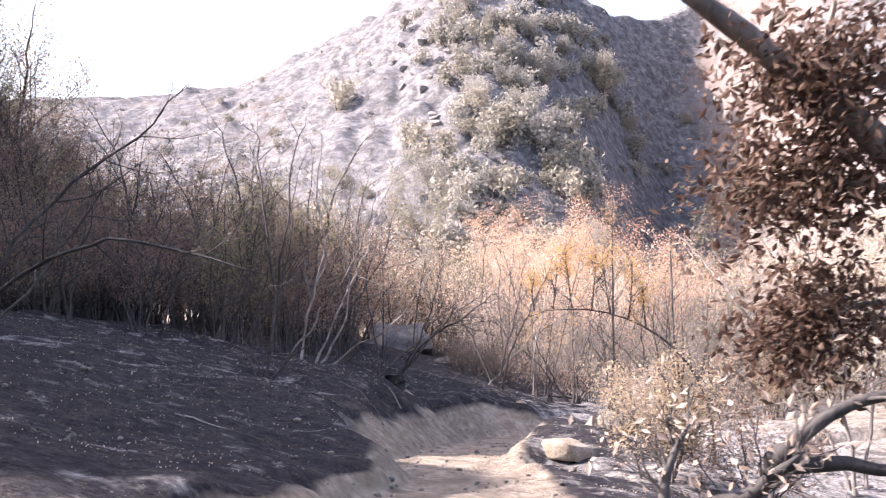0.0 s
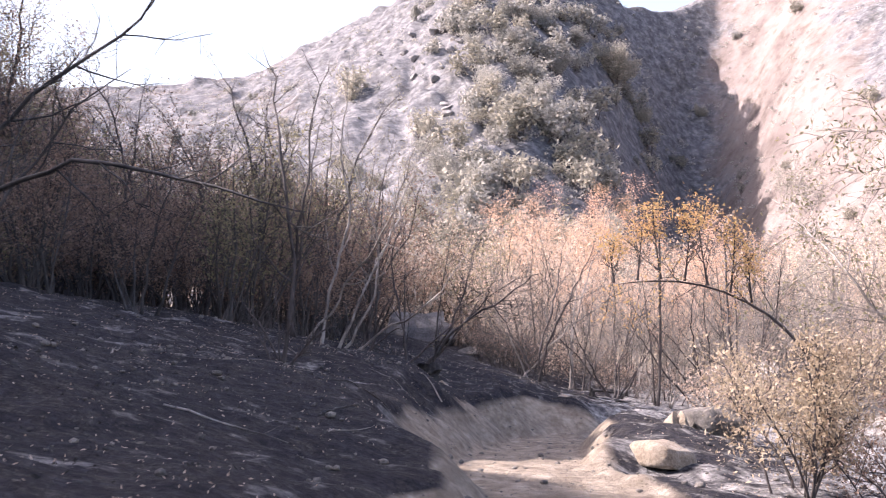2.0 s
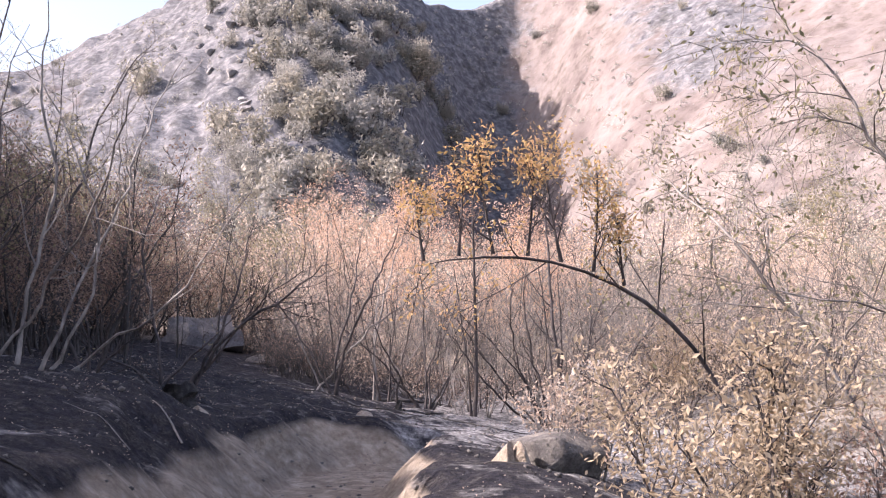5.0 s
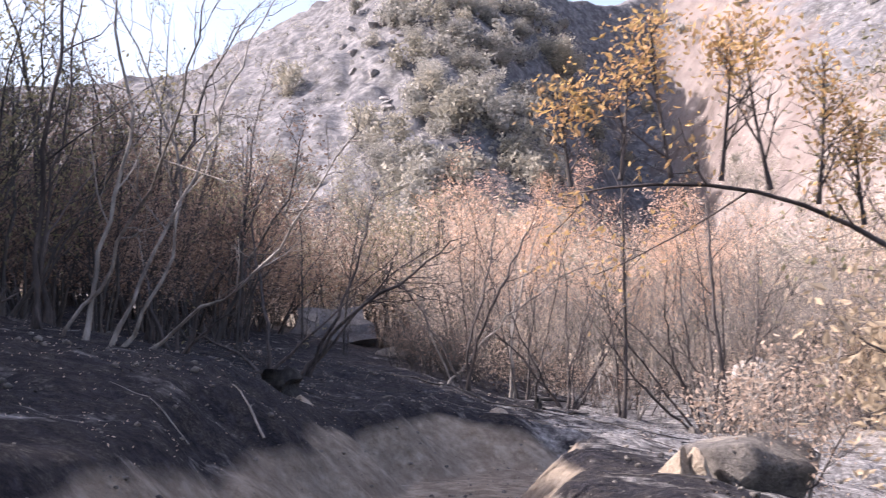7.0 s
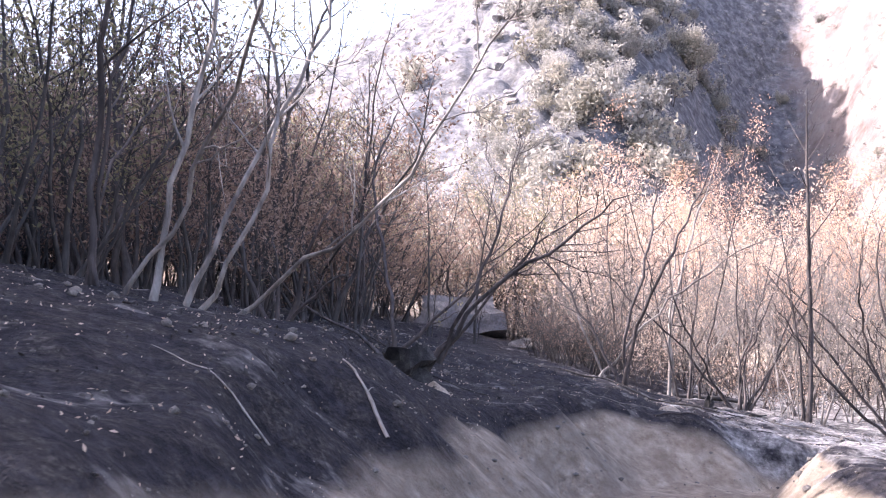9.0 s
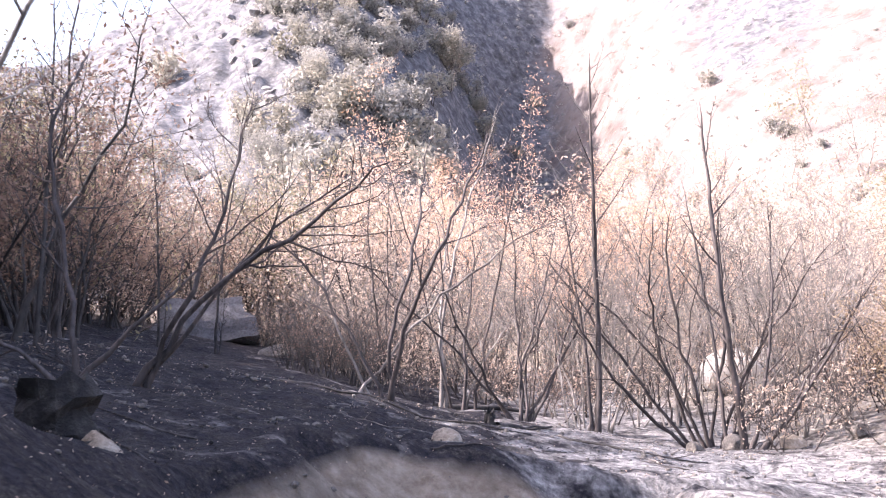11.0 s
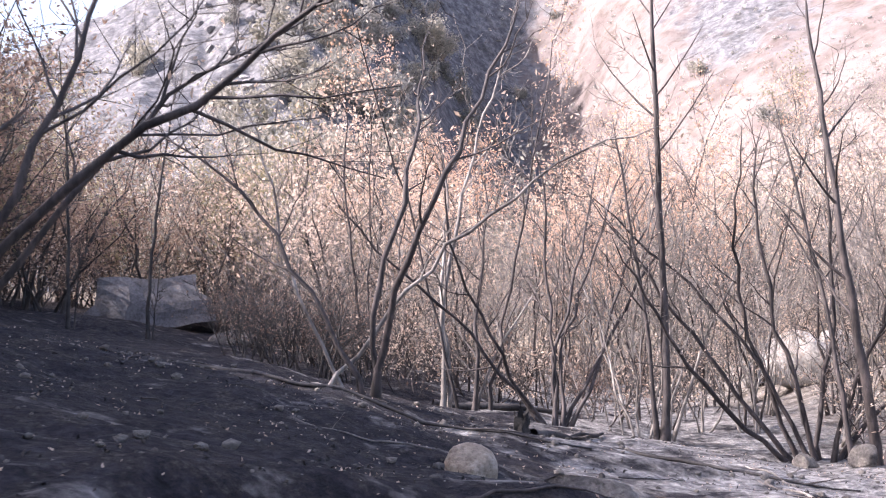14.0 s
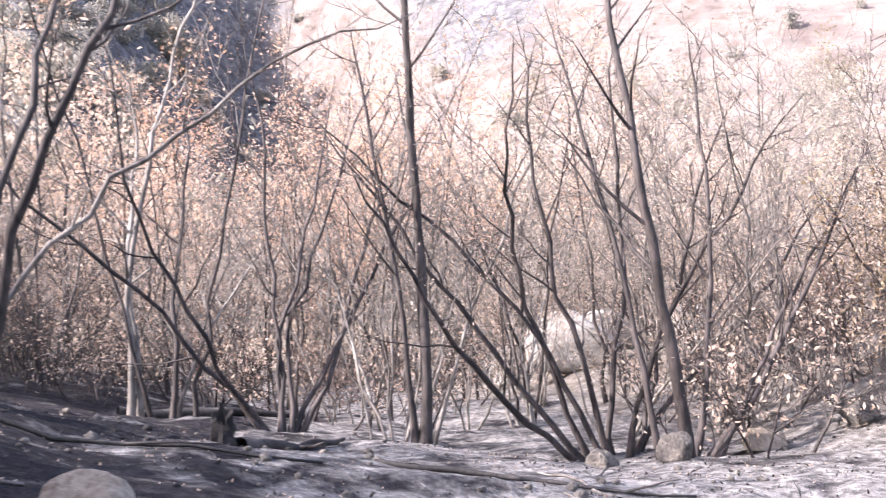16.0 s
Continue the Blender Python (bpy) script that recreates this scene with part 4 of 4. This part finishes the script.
def stump(x, y, height, radius, label, seed, material=CHAR):
    rng = np.random.default_rng(seed)
    bm = bmesh.new()
    rings, sides = 7, 14
    grid = []
    for i in range(rings):
        f = i / (rings - 1)
        ring = []
        for k in range(sides):
            a = 2 * math.pi * k / sides
            r = radius * (1 + 0.9 * (1 - f) ** 3 * (0.6 + 0.4 * math.sin(3 * a + seed))) * (1 + 0.14 * rng.normal())
            top = height * f * (1 + (0.16 * rng.normal() if i == rings - 1 else 0)) - 0.12
            ring.append(bm.verts.new((r * math.cos(a), r * math.sin(a), top)))
        grid.append(ring)
    for i in range(rings - 1):
        for k in range(sides):
            bm.faces.new((grid[i][k], grid[i][(k + 1) % sides], grid[i + 1][(k + 1) % sides], grid[i + 1][k]))
    middle = bm.verts.new((0, 0, height * 0.8 - 0.12))
    for k in range(sides):
        bm.faces.new((grid[-1][k], grid[-1][(k + 1) % sides], middle))
    me = bpy.data.meshes.new("stump")
    bm.to_mesh(me)
    bm.free()
    me.materials.append(material)
    ob = new("stump", me)
    ob.matrix_basis = pose(x, y, ground_at(x, y))
    return tagged(ob, label, "stump")


outcrop = [boulder("outcrop_rock", "angular grey rock of the hillside scree", "rock", 0, 0, (1.6, 1.3, 1.1), GREY_ROCK, 30 + k, 0.3, group="rocks of the hillside") for k in range(4)]
for n in range(110):
    a, s = (dice.normal(4.6, 1.0), dice.uniform(0.03, 0.26)) if n < 45 else (dice.normal(0.5, 2.6), dice.uniform(0.4, 0.9))
    i, j = int(np.argmin(abs(HS[:, 0] - s))), int(np.argmin(abs(HAZ[0] - a)))
    m = pose(HX[i, j] + dice.normal(0, 0.4), HY[i, j], HZ[i, j] + 0.1, dice.uniform(-25, 25), dice.uniform(-25, 25), dice.uniform(0, 360)) @ Matrix.Scale(dice.uniform(0.5, 1.3) * (1.0 if n < 45 else 2.2), 4)
    copy_thing(outcrop[n % 4], m)
for ob in outcrop:
    away(ob)

stump(-1.35, 27.75, 0.5, 0.26, "wide charred stump on the lip of the cut bank", 4)
boulder("soil_clod", "tan clod of dry soil under the charred stump", "soil", -1.05, 27.45, (0.55, 0.5, 0.6), SANDSTONE, 31, 0.4, 30, top=-0.72)
stump(3.58, 37.6, 0.34, 0.09, "short charred stump beside the fallen log", 5)


def fallen(name, label, x, y, turn, length, radius, seed, material=BARK_DARK, forks=1):
    rng = np.random.default_rng(seed)
    verts, faces = [], []
    c, s = math.cos(radians(turn)), math.sin(radians(turn))
    side = 0.0
    pts = []
    for k in range(11):
        f = k / 10 - 0.5
        side += rng.normal(0, 0.035) * length * 0.3
        px, py = x + c * f * length - s * side, y + s * f * length + c * side
        pts.append((px, py, ground_at(px, py) + radius * 0.6))
    tube(verts, faces, pts, radius * np.linspace(1, 0.35, 11) * rng.uniform(0.85, 1.15, 11), 8)
    ob = link_mesh(name, verts, faces, material)
    for _ in range(forks):
        verts, faces = [], []
        k = int(rng.integers(3, 9))
        p = limb(rng, pts[k], (c + rng.normal(0, 0.8), s + rng.normal(0, 0.8), 0.25), length * 0.16, (0, 0, -0.1), 4, 0.1)
        tube(verts, faces, p, radius * np.linspace(0.45, 0.1, 5), 5)
        link_mesh("side_branch", verts, faces, material, ob)
    return tagged(ob, label, "fallen wood")


fallen("fallen_log", "charred log lying on the ash", 4.4, 38.4, 52, 2.3, 0.06, 1)
fallen("fallen_log", "long burnt branch lying across the ash slope", 1.9, 36.6, -14, 4.2, 0.028, 2)
fallen("fallen_log", "burnt branch on the sunny ash", 5.6, 36.6, -30, 2.6, 0.028, 3)
fallen("fallen_log", "dark fallen trunk in front of the thicket", 4.3, 42.0, 5, 2.2, 0.08, 4)
for k, (x, y) in enumerate(spots_in(dice, 85, (-7, 8), (12, 38), 0.7, lambda x, y: trail_at(np.array(x), np.array(y))[0] > 1.6)):
    fallen("fallen_branch", "thin burnt branch on the ash", x, y, dice.uniform(0, 180), dice.uniform(0.4, 1.3), dice.uniform(0.007, 0.016), 40 + k, (BARK_PALE, BARK_DARK, BARK_BROWN)[k % 3], 1)
fallen("fallen_branch", "pale dry branch at the trail's edge", 3.4, 11.5, 15, 2.2, 0.03, 90, BARK_PALE, 2)


# the broad rock slab, far back in the shade
def slab():
    bm = bmesh.new()
    bmesh.ops.create_cube(bm, size=1.0)
    bmesh.ops.subdivide_edges(bm, edges=bm.edges[:], cuts=5, use_grid_fill=True)
    for v in bm.verts:
        v.co = Vector((v.co.x * (2.9 + 0.7 * (v.co.z < 0)), v.co.y * 1.9, v.co.z * 1.5))
        v.co += Vector((noise.noise(v.co * 0.9), noise.noise(v.co * 0.9 + Vector((5, 0, 0))), noise.noise(v.co * 0.9 + Vector((0, 7, 0))))) * 0.2
    me = bpy.data.meshes.new("rock_slab")
    bm.to_mesh(me)
    bm.free()
    me.materials.append(CONCRETE)
    ob = new("rock_slab", me)
    ob.matrix_basis = pose(-2.6, 57.4, -0.75, -20, -3, 4)
    tagged(ob, "broad pale grey rock slab beneath the shaded trees", "rock slab")


slab()


# ---- litter on the ash ----
def litter(name, label, count, size, material, seed, xs, ys, off_trail):
    rng = np.random.default_rng(seed)
    x, y = rng.uniform(*xs, count), rng.uniform(*ys, count)
    d, _ = trail_at(x, y)
    keep = (d > off_trail) & (rough(x, y, 0.6, 2) > -0.12)
    x, y = x[keep], y[keep]
    z, _ = land(x, y)
    verts, faces = leaf_mesh(rng, np.stack([x, y, z + size * 0.35], 1), size, 0.0)
    ob = link_mesh(name, verts, faces, material, soft=False)
    tagged(ob, label, "litter", kind="stuff")


litter("leaf_litter", "pale dead leaves and chips scattered on the ash", 14000, 0.015, LEAF_TAN, 61, (-9, 11), (8, 40), 1.6)
litter("char_litter", "charred leaves and twigs scattered on the ash", 14000, 0.022, BARK_DARK, 62, (-9, 11), (8, 40), 2.0)


def pebbles(count, seed):
    """Small stones on the trail and on the ash, each its own piece of one bed."""
    rng = np.random.default_rng(seed)
    bm = bmesh.new()
    bmesh.ops.create_icosphere(bm, subdivisions=1, radius=1.0)
    base = np.array([v.co[:] for v in bm.verts])
    tri = np.array([[v.index for v in f.verts] for f in bm.faces])
    bm.free()
    x, y = rng.uniform(-6, 10, count), rng.uniform(9, 40, count)
    z, _ = land(x, y)
    s = 0.012 + 0.05 * rng.random(count) ** 5
    verts = (base[None] * rng.uniform(0.6, 1.2, (count, 12, 1)) * s[:, None, None] * np.array([1, 1, 0.7]) + np.stack([x, y, z + s * 0.3], 1)[:, None]).reshape(-1, 3)
    faces = (tri[None] + (np.arange(count) * 12)[:, None, None]).reshape(-1, 3)
    ob = link_mesh("pebbles", verts.tolist(), faces.tolist(), SOOTY_ROCK)
    tagged(ob, "loose grey pebbles strewn over trail and ash", "pebbles", kind="stuff")


pebbles(3500, 71)
